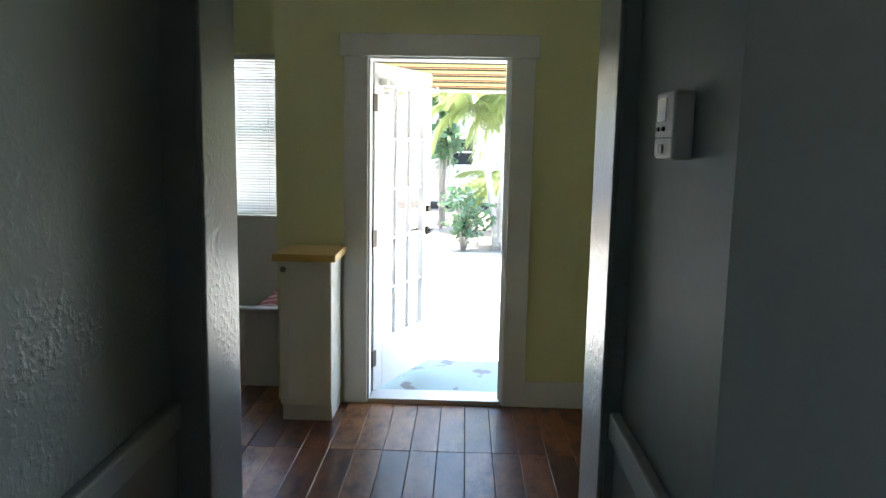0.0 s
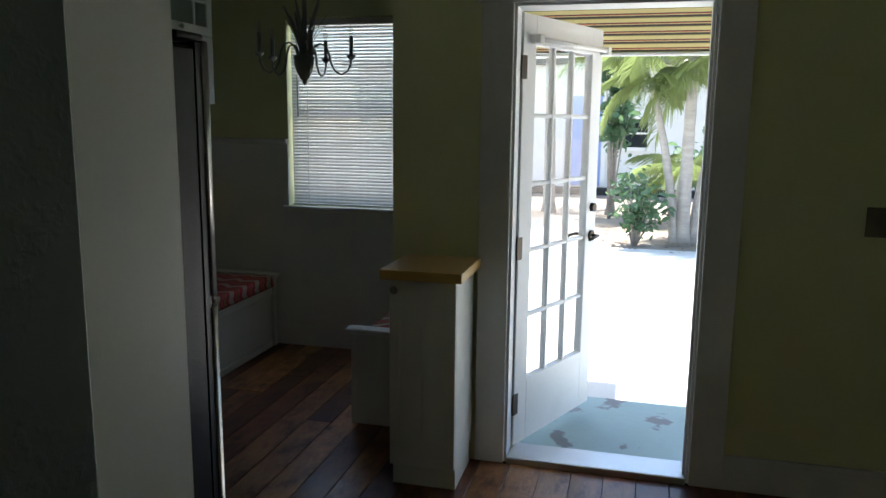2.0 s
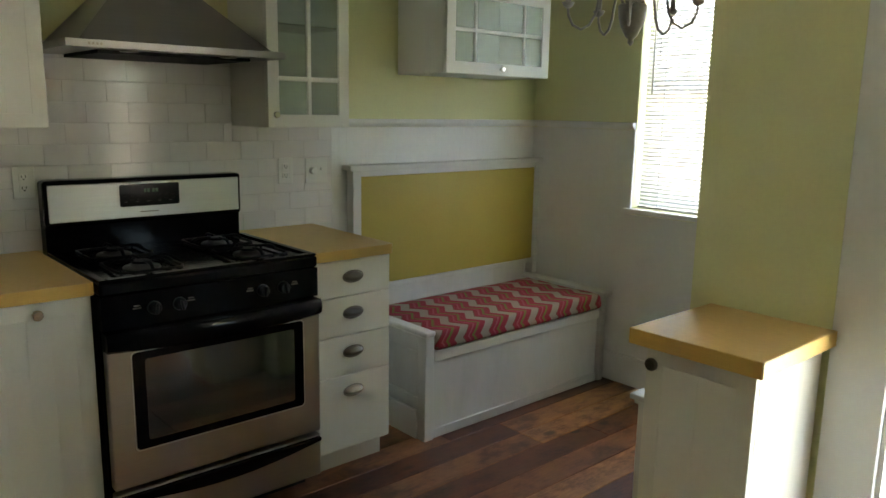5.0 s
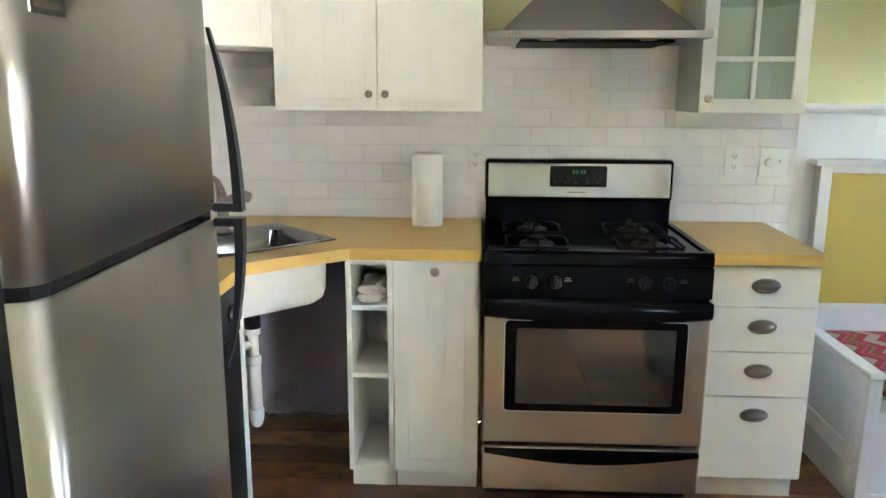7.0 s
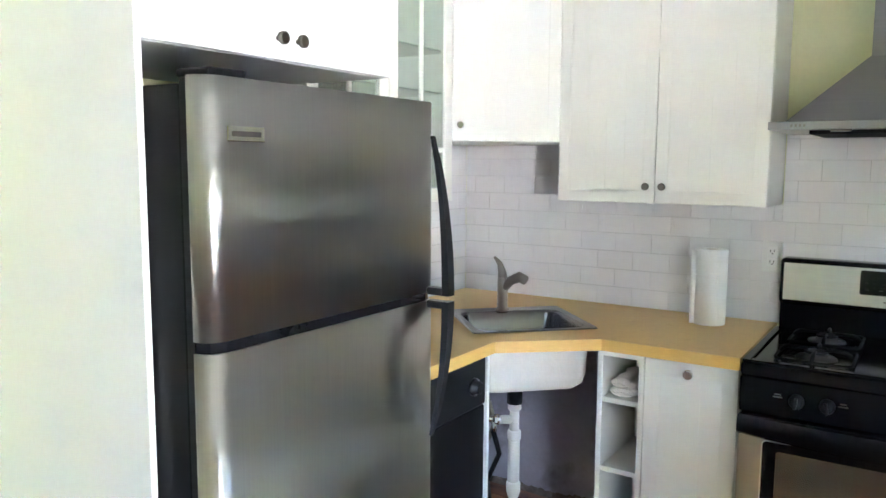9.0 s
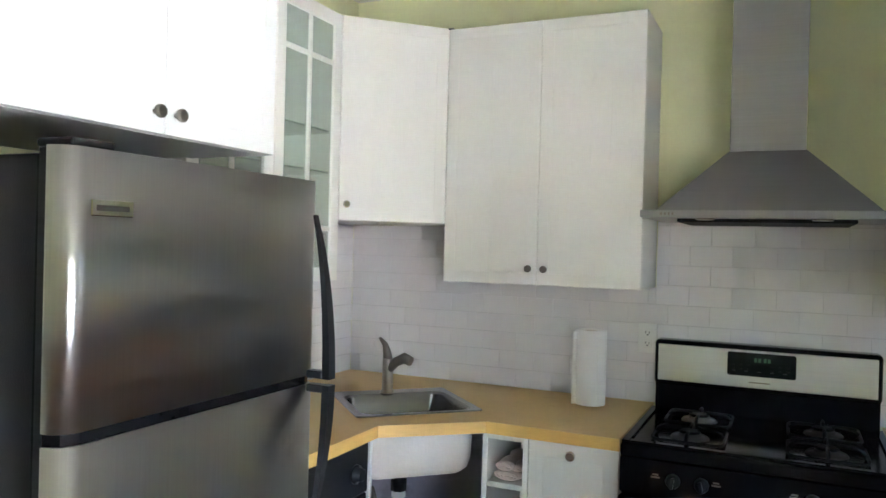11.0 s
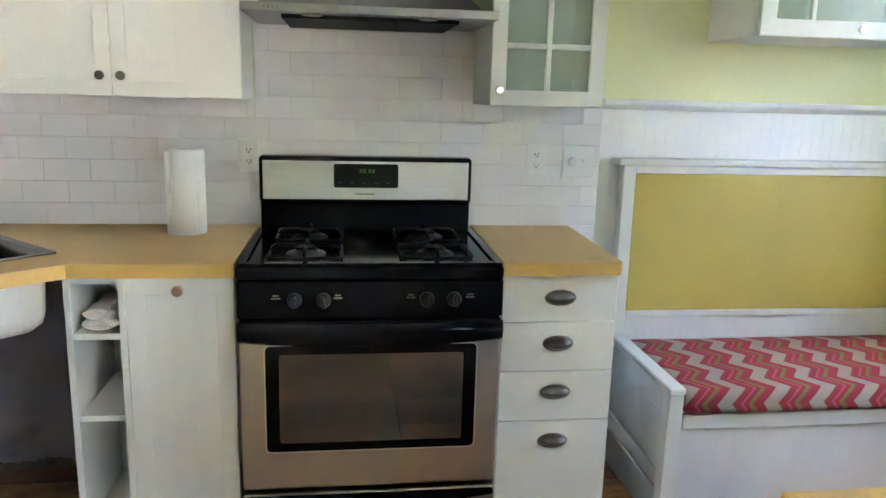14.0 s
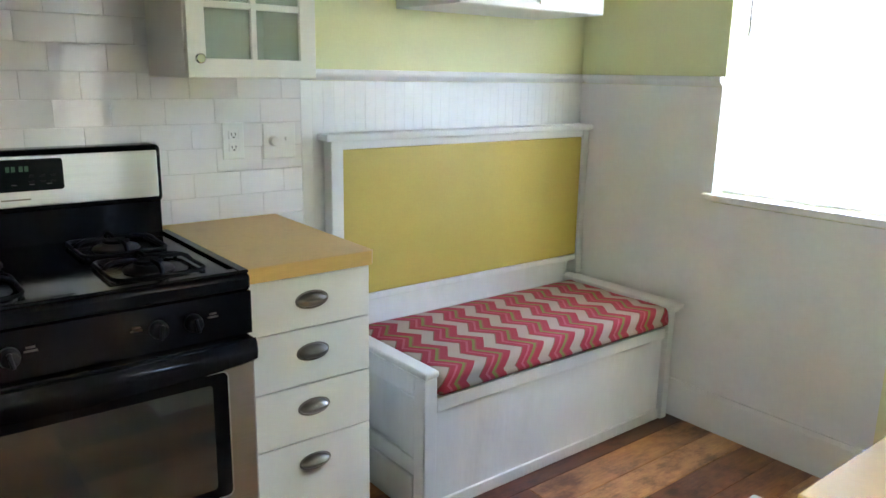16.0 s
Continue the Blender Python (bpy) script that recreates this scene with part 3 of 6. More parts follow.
skirting("baseboard", pose(WX + 0.014, NN - 0.008, 0), NOOK_E - WX - 0.014, 0.16)
skirting("baseboard", pose(0.385, NY, 0), EX - 0.385, 0.15)
skirting("baseboard", pose(EX, NY - 0.02, 0, 0, 0, -90), NY - SY - 0.02, 0.15)
M_HALLBASE = material("grey_skirting_paint", (0.30, 0.33, 0.33), 0.4, vary=0.08, bump=0.05)
for m, ln in ((pose(HALL_W, -2.2, 0, 0, 0, 90), 3.62), (pose(HALL_E, 1.428, 0, 0, 0, -90), 0.515)):
    dado = prism(bmesh.new(), [(0, -0.010), (ln, -0.010), (ln, -0.0005), (0, -0.0005)], 0.0, 0.955)
    single("wainscot", dado, M_HALLBASE, m, "grey painted panelling below the hall's rail", "wainscot", kind="structure")
    strip = prism(bmesh.new(), [(0, -0.024), (ln, -0.024), (ln, -0.0005), (0, -0.0005)], 0.9555, 1.012, bevel=0.006)
    single("trim", strip, M_HALLBASE, m, "grey painted chair rail in the hall", "rail", kind="structure")

# garden door: casing, frame, threshold
casing = bmesh.new()
for a, b in ((DOOR_L - 0.145, DOOR_L - 0.012), (DOOR_R + 0.012, DOOR_R + 0.145)):
    box(casing, a, NY - 0.022, 0, b, NY - 0.0005, DOOR_T + 0.012, bevel=0.003)
box(casing, DOOR_L - 0.165, NY - 0.03, DOOR_T + 0.0125, DOOR_R + 0.165, NY - 0.0005, DOOR_T + 0.135, bevel=0.004)
structure("trim_garden_door", casing, M_WHITE, "flat white door casing with a wider head board", "door casing")
jamb = bmesh.new()
for a, b in ((DOOR_L - 0.019, DOOR_L), (DOOR_R, DOOR_R + 0.019)):
    box(jamb, a, NY - 0.004, 0, b, NY + 0.15, DOOR_T + 0.019)
box(jamb, DOOR_L + 0.0002, NY - 0.004, DOOR_T, DOOR_R - 0.0002, NY + 0.15, DOOR_T + 0.019)
box(jamb, DOOR_R - 0.012, NY + 0.02, 0, DOOR_R - 0.0003, NY + 0.06, DOOR_T)
structure("door_frame", jamb, M_WHITE, "white painted door frame", "door frame")
structure("door_sill", prism(bmesh.new(), [(DOOR_L, NY - 0.02), (DOOR_R, NY - 0.02), (DOOR_R, NY + 0.16), (DOOR_L, NY + 0.16)], -0.02, 0.028, bevel=0.008), M_ALU, "worn aluminium door threshold", "threshold")

# ---- kitchen cabinets ----
def knob(parent, x, z, mat=M_CHROME, y=0.0, r=0.0135):
    bm = bmesh.new()
    lathe(bm, [(0.006, 0), (0.006, 0.012), (r, 0.015), (r, 0.022), (r * 0.8, 0.0255)], 16)
    bm.transform(Matrix.Translation((x, y, z)) @ Matrix.Rotation(radians(90), 4, "X"))
    return part("knob", bm, mat, parent, "round metal knob")


def panel_door(parent, x0, x1, z0, z1, mat, name="door", border=0.045, thick=0.018, grooves=True):
    """A framed slab with a shallow sunk field of tongue-and-groove strips; its face is at y = -thick."""
    t, b, e = thick, border, 0.0012
    d = part(name, frame_ring(x0 + e, x1 - e, z0 + e, z1 - e, b, -t, -0.0005, 0.0012), mat, parent)
    part("panel", grooved(x0 + b + 0.0004, x1 - b - 0.0004, z0 + b + 0.0004, z1 - b - 0.0004, 0.075, 0.0006, -t + 0.0009, -0.003), mat, d)
    return d


def frame_ring(x0, x1, z0, z1, b, y0, y1, bevel=0.0):
    """A rectangular frame of one piece."""
    bm = bmesh.new()
    out = [(x0, z0), (x1, z0), (x1, z1), (x0, z1)]
    inn = [(x0 + b, z0 + b), (x1 - b, z0 + b), (x1 - b, z1 - b), (x0 + b, z1 - b)]
    of, nf, ob_, nb = ([bm.verts.new((x, y, z)) for x, z in loop] for loop, y in ((out, y0), (inn, y0), (out, y1), (inn, y1)))
    for i in range(4):
        j = (i + 1) % 4
        for q in ((of[i], of[j], nf[j], nf[i]), (ob_[j], ob_[i], nb[i], nb[j]), (of[j], of[i], ob_[i], ob_[j]), (nf[i], nf[j], nb[j], nb[i])):
            bm.faces.new(q)
    if bevel:
        es = [e for e in bm.edges if all(abs(v.co.y - y0) < 1e-6 for v in e.verts) and (len({f.normal.to_tuple(2) for f in e.link_faces}) > 1 or True) and not (abs(e.verts[0].co.x - e.verts[1].co.x) > 1e-6 and abs(e.verts[0].co.z - e.verts[1].co.z) > 1e-6)]
        bmesh.ops.bevel(bm, geom=es, offset=bevel, segments=1, affect="EDGES")
    return bm


def glass_door(parent, x0, x1, z0, z1, cols, rows, mat, border=0.05, bars=(), posts=()):
    """A framed door with glazing bars; each pane is a part."""
    t, b = 0.02, border
    d = part("door", frame_ring(x0 + 0.001, x1 - 0.001, z0 + 0.001, z1 - 0.001, b, -t, -0.0005, 0.002), mat, parent)
    us = [x0 + b + (x1 - x0 - 2 * b) * k / cols for k in range(cols + 1)]
    vs = [z0 + b + (z1 - z0 - 2 * b) * k / rows for k in range(rows + 1)]
    if posts:
        us = [x0 + b, *(x0 + u for u in posts), x1 - b]
        cols = len(us) - 1
    if bars:
        vs = [z0 + b, *(z0 + v for v in bars), z1 - b]
    for u in us[1:-1]:
        part("glazing_bar", B(u - 0.009, -t + 0.002, z0 + b, u + 0.009, -0.003, z1 - b, bevel=0.003, seg=1), mat, d)
    for v in vs[1:-1]:
        part("glazing_bar", B(x0 + b, -t + 0.003, v - 0.009, x1 - b, -0.004, v + 0.009, bevel=0.003, seg=1), mat, d)
    for i in range(cols):
        for j in range(len(vs) - 1):
            p = part("pane", B(us[i] + 0.0005, -0.011, vs[j] + 0.0005, us[i + 1] - 0.0005, -0.008, vs[j + 1] - 0.0005), M_GREENGLASS, d)
            p.visible_shadow = False
    return d


def carcass(o, mat, w, d, h, t=0.018, z0=0.0):
    """The box of a cabinet, panel by panel."""
    part("side", B(0, 0, z0, t, d, h, bevel=0.0008, seg=1), mat, o)
    part("side", B(w - t, 0, z0, w, d, h, bevel=0.0008, seg=1), mat, o)
    part("bottom", B(t + 0.0002, 0.0003, z0, w - t - 0.0002, d, z0 + t), mat, o)
    part("top", B(t + 0.0002, 0.0003, h - t, w - t - 0.0002, d, h), mat, o)
    part("back", B(t + 0.0002, d - 0.008, z0 + t + 0.0002, w - t - 0.0002, d - 0.0003, h - t - 0.0002), mat, o)


UP_B, UP_T, UP_D = 1.363, 2.352, 0.285
FX = -2.668                       # face of the west wall cupboards' bodies
# double cupboard above the counter
cup = thing("wall_cabinet", pose(FX, 2.262, UP_B, 0, 0, 90), "cream double-door wall cupboard over the counter", "cabinet")
carcass(cup, M_CREAM, 0.764, UP_D + 0.015, UP_T - UP_B)
for a, b, k in ((0, 0.382, 0.352), (0.382, 0.764, 0.412)):
    knob(panel_door(cup, a, b, 0, UP_T - UP_B, M_CREAM), k, 0.062, M_PEWTER, y=-0.018)

# corner cupboard set across the corner
cor = thing("wall_cabinet", pose(-2.655, 2.258, 1.588, 0, 0, 0), "cream corner wall cupboard set across the corner", "cabinet")
prism_bm = bmesh.new()
prism(prism_bm, [(-0.0, 0.0), (-0.312, 0.0), (-0.312, -0.61), (0.305, -0.61), (0.305, -0.305)], 0, UP_T - 1.588, bevel=0.0008)
part("body", prism_bm, M_CREAM, cor)
cd = panel_door(cor, 0.004, 0.425, 0, UP_T - 1.588, M_CREAM)
cd.matrix_local = pose(0.3055, -0.3045, 0, 0, 0, 135)
knob(cd, 0.03, 0.06, M_CHROME, y=-0.018)

cab_bm = bmesh.new()
for k, r in enumerate((0.055, 0.045)):
    tube(cab_bm, [(r * math.cos(0.7 * q + k), 0.03 + 0.6 * r * math.sin(0.7 * q + k), 0.006 + 0.0125 * k + 0.004 * (q % 2)) for q in range(10)], 0.005, 6)
single("cable", cab_bm, M_PLASTIC, pose(-2.71, 2.20, UP_T + 0.002, 0, 0, 90), "coiled black cable lying on top of the cupboards", "cable")

# glass cupboard above the drawers
gl = thing("wall_cabinet", pose(FX, 3.803, UP_B, 0, 0, 90), "cream wall cupboard with a paned glass door", "cabinet")
carcass(gl, M_CREAM, 0.378, UP_D + 0.015, UP_T - UP_B)
part("lining", B(0.0182, UP_D - 0.0, 0.02, 0.3598, UP_D + 0.003, UP_T - UP_B - 0.02), M_SAGE, gl, "pale sage back panel")
knob(glass_door(gl, 0, 0.378, 0, UP_T - UP_B, 2, 3, M_CREAM, bars=(0.19, 0.80)), 0.028, 0.05, M_CHROME, y=-0.02)
for z in (0.395, 0.547):
    part("shelf", B(0.019, 0.004, z, 0.359, UP_D - 0.002, z + 0.006), M_SHELFGLASS, gl, "glass shelf")

# glass cupboards on the south wall
sg = thing("wall_cabinet", pose(-1.565, 1.945, UP_B, 0, 0, 180), "cream wall cupboard with two paned glass doors", "cabinet")
carcass(sg, M_CREAM, 0.782, 0.296, UP_T - UP_B)
part("lining", B(0.0182, 0.28, 0.02, 0.763, 0.287, UP_T - UP_B - 0.02), M_SAGE, sg, "pale sage back panel")
for a, b in ((0, 0.391), (0.391, 0.782)):
    glass_door(sg, a, b, 0, UP_T - UP_B, 2, 3, M_CREAM, bars=(0.19, 0.80))
for z in (0.395, 0.547):
    part("shelf", B(0.019, 0.004, z, 0.763, 0.278, z + 0.006), M_SHELFGLASS, sg, "glass shelf")

# paned flap cupboard over the bench
nk = thing("wall_cabinet", pose(-2.62, 4.675, 1.608, 0, 0, 90), "white wall cupboard with two paned flap doors", "cabinet")
carcass(nk, M_PANEL, 0.70, 0.337, 0.80)
part("lining", B(0.0182, 0.322, 0.02, 0.6818, 0.328, 0.78), M_SAGE, nk, "pale sage back panel")
for a, b in ((0, 0.399), (0.401, 0.80)):
    d = glass_door(nk, 0, 0.70, a, b, 3, 2, M_PANEL, border=0.055, posts=(0.185, 0.515))
    knob(d, 0.35, a + 0.03, M_CHROME, y=-0.02)

# cupboard over the refrigerator, with its tall side panel
FC_B = 1.731
fc = thing("wall_cabinet", pose(-0.8235, 2.232, FC_B, 0, 0, 180), "white double-door cupboard over the refrigerator", "cabinet")
carcass(fc, M_PANEL, 0.762, 0.58, UP_T - FC_B)
for a, b, k in ((0, 0.381, 0.350), (0.381, 0.762, 0.412)):
    knob(panel_door(fc, a, b, 0, UP_T - FC_B, M_PANEL), k, 0.047, M_PEWTER, y=-0.018, r=0.015)
sp = thing("side_panel", pose(-0.822, 1.649, 0), "tall white end panel beside the refrigerator", "panel")
part("board", B(0, 0, 0, 0.014, 0.6045, UP_T, bevel=0.0008, seg=1), M_PANEL, sp)
part("edge_strip", B(0.0002, 0.6047, 0, 0.0138, 0.606, UP_T), M_CREAM, sp)

# ---- base units ----
BX = -2.362
sh = thing("shelf_unit", pose(BX + 0.018, 2.567, 0, 0, 0, 90), "narrow white open shelf unit under the counter", "shelf unit")
carcass(sh, M_CREAM, 0.162, 0.36, CB - 0.002, z0=0.09)
part("plinth", B(0.002, 0.06, 0, 0.160, 0.075, 0.089), M_CREAM, sh)
for z in (0.445, 0.692):
    part("shelf", B(0.0185, 0.004, z, 0.1435, 0.35, z + 0.018, bevel=0.001, seg=1), M_CREAM, sh)
# cloth rolled on the upper shelf
cl = bmesh.new()
for k, (x, y, wide, tall, zz) in enumerate(((0.080, 0.03, 0.055, 0.017, 0.0), (0.066, 0.036, 0.036, 0.016, 0.030), (0.106, 0.05, 0.026, 0.012, 0.029))):
    rings = []
    for i in range(9):
        f = 0.86 + 0.12 * math.sin(i * 1.9 + k)
        rings.append([cl.verts.new((x + 0.004 * math.sin(i * 1.3 + k) + wide * f * math.cos(a) * (1 + 0.07 * math.sin(3 * a + i)), y + 0.024 * i, 0.7115 + zz + tall + tall * math.sin(a) * (0.93 + 0.06 * math.sin(2 * a + i * 1.7)))) for a in (2 * math.pi * q / 18 for q in range(18))])
    for p, q in zip(rings, rings[1:]):
        for i in range(18):
            cl.faces.new((p[i], p[(i + 1) % 18], q[(i + 1) % 18], q[i]))
    cl.faces.new(rings[0][::-1])
    cl.faces.new(rings[-1])
    # the folded layers at the open end
    for w in (0.80, 0.52, 0.25):
        tube(cl, [(x + wide * 0.86 * w * math.cos(a * 0.72), y - 0.001, 0.7115 + zz + tall + tall * 0.9 * w * math.sin(a * 0.72)) for a in range(9)], 0.0032, 6)
single("folded_cloth", cl, M_CLOTH, pose(BX + 0.018, 2.567, 0, 0, 0, 90), "rolled beige dish cloths on the open shelf", "cloth", smooth=True)

po = thing("base_cabinet", pose(BX, 2.7305, 0, 0, 0, 90), "cream pull-out base cupboard with a round knob", "cabinet")
carcass(po, M_CREAM, 0.298, 0.56, CB - 0.002, z0=0.09)
part("plinth", B(0.002, 0.045, 0, 0.296, 0.06, 0.089), M_CREAM, po)
knob(panel_door(po, 0, 0.298, 0.09, CB - 0.004, M_CREAM, border=0.05), 0.145, 0.838, M_CHROME, y=-0.018, r=0.0165)

dr = thing("drawer_unit", pose(BX, 3.806, 0, 0, 0, 90), "cream four-drawer base unit with cup pulls", "drawers")
carcass(dr, M_CREAM, 0.358, 0.56, CB - 0.002, z0=0.09)
part("plinth", B(0.002, 0.045, 0, 0.356, 0.06, 0.089), M_CREAM, dr)
levels = [0.10, 0.408, 0.570, 0.728, CB - 0.004]
for a, b in zip(levels, levels[1:]):
    f = part("drawer_front", B(0.0012, -0.018, a + 0.0015, 0.3568, -0.0005, b - 0.0015, bevel=0.0015, seg=1), M_CREAM, dr)
    # cup pull: a half shell over an oval plate
    cup_bm = bmesh.new()
    n = 14
    rows = []
    for j in range(5):
        e = j / 4 * math.pi / 2
        rows.append([cup_bm.verts.new((0.044 * math.cos(a2) * (0.55 + 0.45 * math.cos(e)), -0.018 - 0.024 * math.sin(e), 0.021 * math.sin(a2) * math.cos(e) + 0.004 * math.sin(e))) for a2 in (2 * math.pi * k / n for k in range(n))])
    for p, q in zip(rows, rows[1:]):
        for k in range(n):
            cup_bm.faces.new((p[k], p[(k + 1) % n], q[(k + 1) % n], q[k]))
    cup_bm.faces.new(rows[-1])
    cup_bm.transform(Matrix.Translation((0.179, 0, b - 0.068)))
    pull = part("handle", cup_bm, M_PEWTER, f, "oval pewter cup pull", smooth=True)
    rim_bm = tube(bmesh.new(), [(0.179 + 0.046 * math.cos(q), -0.0195, b - 0.068 + 0.023 * math.sin(q)) for q in (2 * math.pi * k / 28 for k in range(29))], 0.0026, 6, caps=False)
    part("rim", rim_bm, M_NICKEL, pull)

# counters
ctop = prism(bmesh.new(), [(WX + 0.011, SY + 0.011), (-1.632, SY + 0.011), (-1.632, 2.305), (-2.085, 2.305), (-2.325, 2.585), (-2.325, 3.032), (WX + 0.011, 3.032)], CB, CT)
SINK = pose(-2.45, 2.205, 0, 0, 0, 135)
ctop_thing = thing("worktop", Matrix(), "honey-coloured wood laminate corner worktop with a sink cut-out", "worktop")
counter = part("board", ctop, M_COUNTER, ctop_thing)
for (ax, ay), (bx, by) in (((-1.632, 2.305), (-2.085, 2.305)), ((-2.085, 2.305), (-2.325, 2.585)), ((-2.325, 2.585), (-2.325, 3.032))):
    ln, an = math.hypot(bx - ax, by - ay), math.degrees(math.atan2(by - ay, bx - ax))
    strip = B(0, -0.0016, CB + 0.001, ln, -0.0002, CT - 0.001)
    strip.transform(pose(ax, ay, 0, 0, 0, an))
    part("edge_band", strip, M_EDGEBAND, ctop_thing, "yellow edge strip")
# the cut-out for the bowl
cut_bm = B(-0.20, -0.195, 0.8, 0.20, 0.155, 1.0)
cut_bm.transform(SINK)
cut_me = bpy.data.meshes.new("cut")
cut_bm.to_mesh(cut_me)
cut_bm.free()
cut_ob = bpy.data.objects.new("cut", cut_me)
scene.collection.objects.link(cut_ob)
mod = counter.modifiers.new("cut", "BOOLEAN")
mod.object, mod.operation, mod.solver = cut_ob, "DIFFERENCE", "EXACT"
bpy.context.view_layer.update()
done = bpy.data.meshes.new_from_object(counter.evaluated_get(bpy.context.evaluated_depsgraph_get()))
counter.modifiers.clear()
counter.data = done
bpy.data.objects.remove(cut_ob)
dtop = thing("worktop", Matrix(), "honey-coloured wood laminate worktop over the drawers", "worktop")
part("board", prism(bmesh.new(), [(WX + 0.011, 3.803), (-2.325, 3.803), (-2.325, 4.16), (-2.335, 4.17), (WX + 0.011, 4.185)], CB, CT, bevel=0.002), M_COUNTER, dtop)
part("edge_band", B(-2.3248, 3.804, CB + 0.001, -2.3233, 4.159, CT - 0.001), M_EDGEBAND, dtop, "yellow edge strip")

# ---- range ----
rg = thing("gas_range", pose(-2.325, 3.040, 0, 0, 0, 90), "freestanding gas range, stainless steel and black enamel", "range")
RW = 0.757
rb = B(0.0, 0.0, 0.06, RW, 0.62, 0.87, bevel=0.003)
part("body", rb, M_BLACK, rg, "black enamel body")
part("base", B(0.02, 0.05, 0, RW - 0.02, 0.6, 0.0599), M_DARK, rg)
ck = bmesh.new()
box(ck, -0.002, -0.03, 0.8705, RW + 0.002, 0.57, 0.915, bevel=0.012, seg=3)
cooktop = part("cooktop", ck, M_BLACK, rg, "glossy black enamel cooktop")
cp = prism(bmesh.new(), [(0, -0.028), (RW, -0.028), (RW, 0.0), (0, 0.0)], 0.765, 0.8702)
cpanel = part("control_panel", cp, M_BLACK, rg, "glossy black control panel")
for x, dx in ((0.159, -0.052), (0.240, 0.040), (0.534, -0.046), (0.613, 0.048)):
    kb = lathe(bmesh.new(), [(0.021, 0), (0.021, 0.010), (0.017, 0.024), (0.015, 0.026)], 18)
    box(kb, -0.0045, -0.017, 0.0255, 0.0045, 0.017, 0.036, bevel=0.002, seg=1)
    kb.transform(Matrix.Translation((x, -0.028, 0.818)) @ Matrix.Rotation(radians(90), 4, "X") @ Matrix.Rotation(radians(12 if dx > 0 else -8), 4, "Z"))
    part("knob", kb, M_PLASTIC, cpanel, "black control knob")
    for dz, half in ((0.0, 0.013), (0.008, 0.009)):
        part("marking", B(x + dx - half, -0.0292, 0.820 + dz, x + dx + half, -0.0281, 0.8245 + dz), M_PEWTER, cpanel, "pale printed marking")


def plate_round(x0, x1, z0, z1, r, y0, y1):
    """An upright plate with rounded corners."""
    pts = []
    for cx, cz, a0 in ((x1 - r, z1 - r, 0), (x0 + r, z1 - r, 90), (x0 + r, z0 + r, 180), (x1 - r, z0 + r, 270)):
        pts += [(cx + r * math.cos(radians(a0 + 15 * q)), cz + r * math.sin(radians(a0 + 15 * q))) for q in range(7)]
    bm = prism(bmesh.new(), pts, 0.0, y1 - y0)
    bm.transform(Matrix.Translation((0, y1, 0)) @ Matrix.Rotation(radians(90), 4, "X"))
    bmesh.ops.recalc_face_normals(bm, faces=bm.faces)
    return bm


odoor = part("oven_door", B(0.004, -0.045, 0.245, RW - 0.004, -0.002, 0.755, bevel=0.006), M_STEEL_X, rg, "brushed steel oven door")
part("door_head", B(0.003, -0.048, 0.696, RW - 0.003, -0.003, 0.760, bevel=0.006), M_BLACK, odoor, "black upper door band")
part("window_rim", plate_round(0.072, RW - 0.072, 0.361, 0.690, 0.016, -0.0475, -0.0455), M_PANELSTEEL, odoor, "bright pressed steel edge")
part("window_surround", plate_round(0.076, RW - 0.076, 0.366, 0.688, 0.014, -0.0485, -0.0476), M_BLACK, odoor, "black glass border")
part("window", plate_round(0.114, RW - 0.114, 0.393, 0.663, 0.010, -0.0505, -0.0488), M_OVENGLASS, odoor, "dark oven window")
hb = bmesh.new()
bar = []
for k in range(21):
    u = k / 20
    bow = math.sin(math.pi * u)
    x, low, out = 0.002 + (RW - 0.004) * u, 0.700 - 0.009 * bow, 0.058 + 0.026 * bow ** 0.5
    bar.append([hb.verts.new((x, y, z)) for y, z in ((-0.0485, 0.757), (-out + 0.008, 0.759), (-out, 0.750), (-out - 0.004, 0.728), (-out, low + 0.008), (-out + 0.012, low), (-0.0485, low + 0.004))])
for p, q in zip(bar, bar[1:]):
    for i in range(7):
        hb.faces.new((p[i], p[(i + 1) % 7], q[(i + 1) % 7], q[i]))
hb.faces.new(bar[0][::-1])
hb.faces.new(bar[-1])
part("handle", hb, M_BLACK, odoor, "broad bowed black handle", smooth=True).modifiers.new("edge", "EDGE_SPLIT").split_angle = radians(40)
bdr = part("drawer", B(0.004, -0.043, 0.065, RW - 0.004, -0.002, 0.230, bevel=0.006), M_STEEL_X, rg, "brushed steel storage drawer")
lip = bmesh.new()
n = 16
for k in range(n):
    x0, x1 = 0.012 + (RW - 0.024) * k / n, 0.012 + (RW - 0.024) * (k + 1) / n
    d0, d1 = (0.012 + 0.036 * math.sin(math.pi * q / n) for q in (k, k + 1))
    vs = [lip.verts.new(p) for p in ((x0, -0.044, 0.224), (x1, -0.044, 0.224), (x1, -0.062, 0.222), (x0, -0.062, 0.222), (x0, -0.058, 0.222 - d0), (x1, -0.058, 0.222 - d1), (x1, -0.044, 0.218 - d1), (x0, -0.044, 0.218 - d0))]
    for f in ((0, 1, 2, 3), (3, 2, 5, 4), (4, 5, 6, 7)):
        lip.faces.new([vs[i] for i in f])
bmesh.ops.remove_doubles(lip, verts=lip.verts, dist=1e-5)
part("handle", lip, M_BLACK, bdr, "curved black drawer lip")
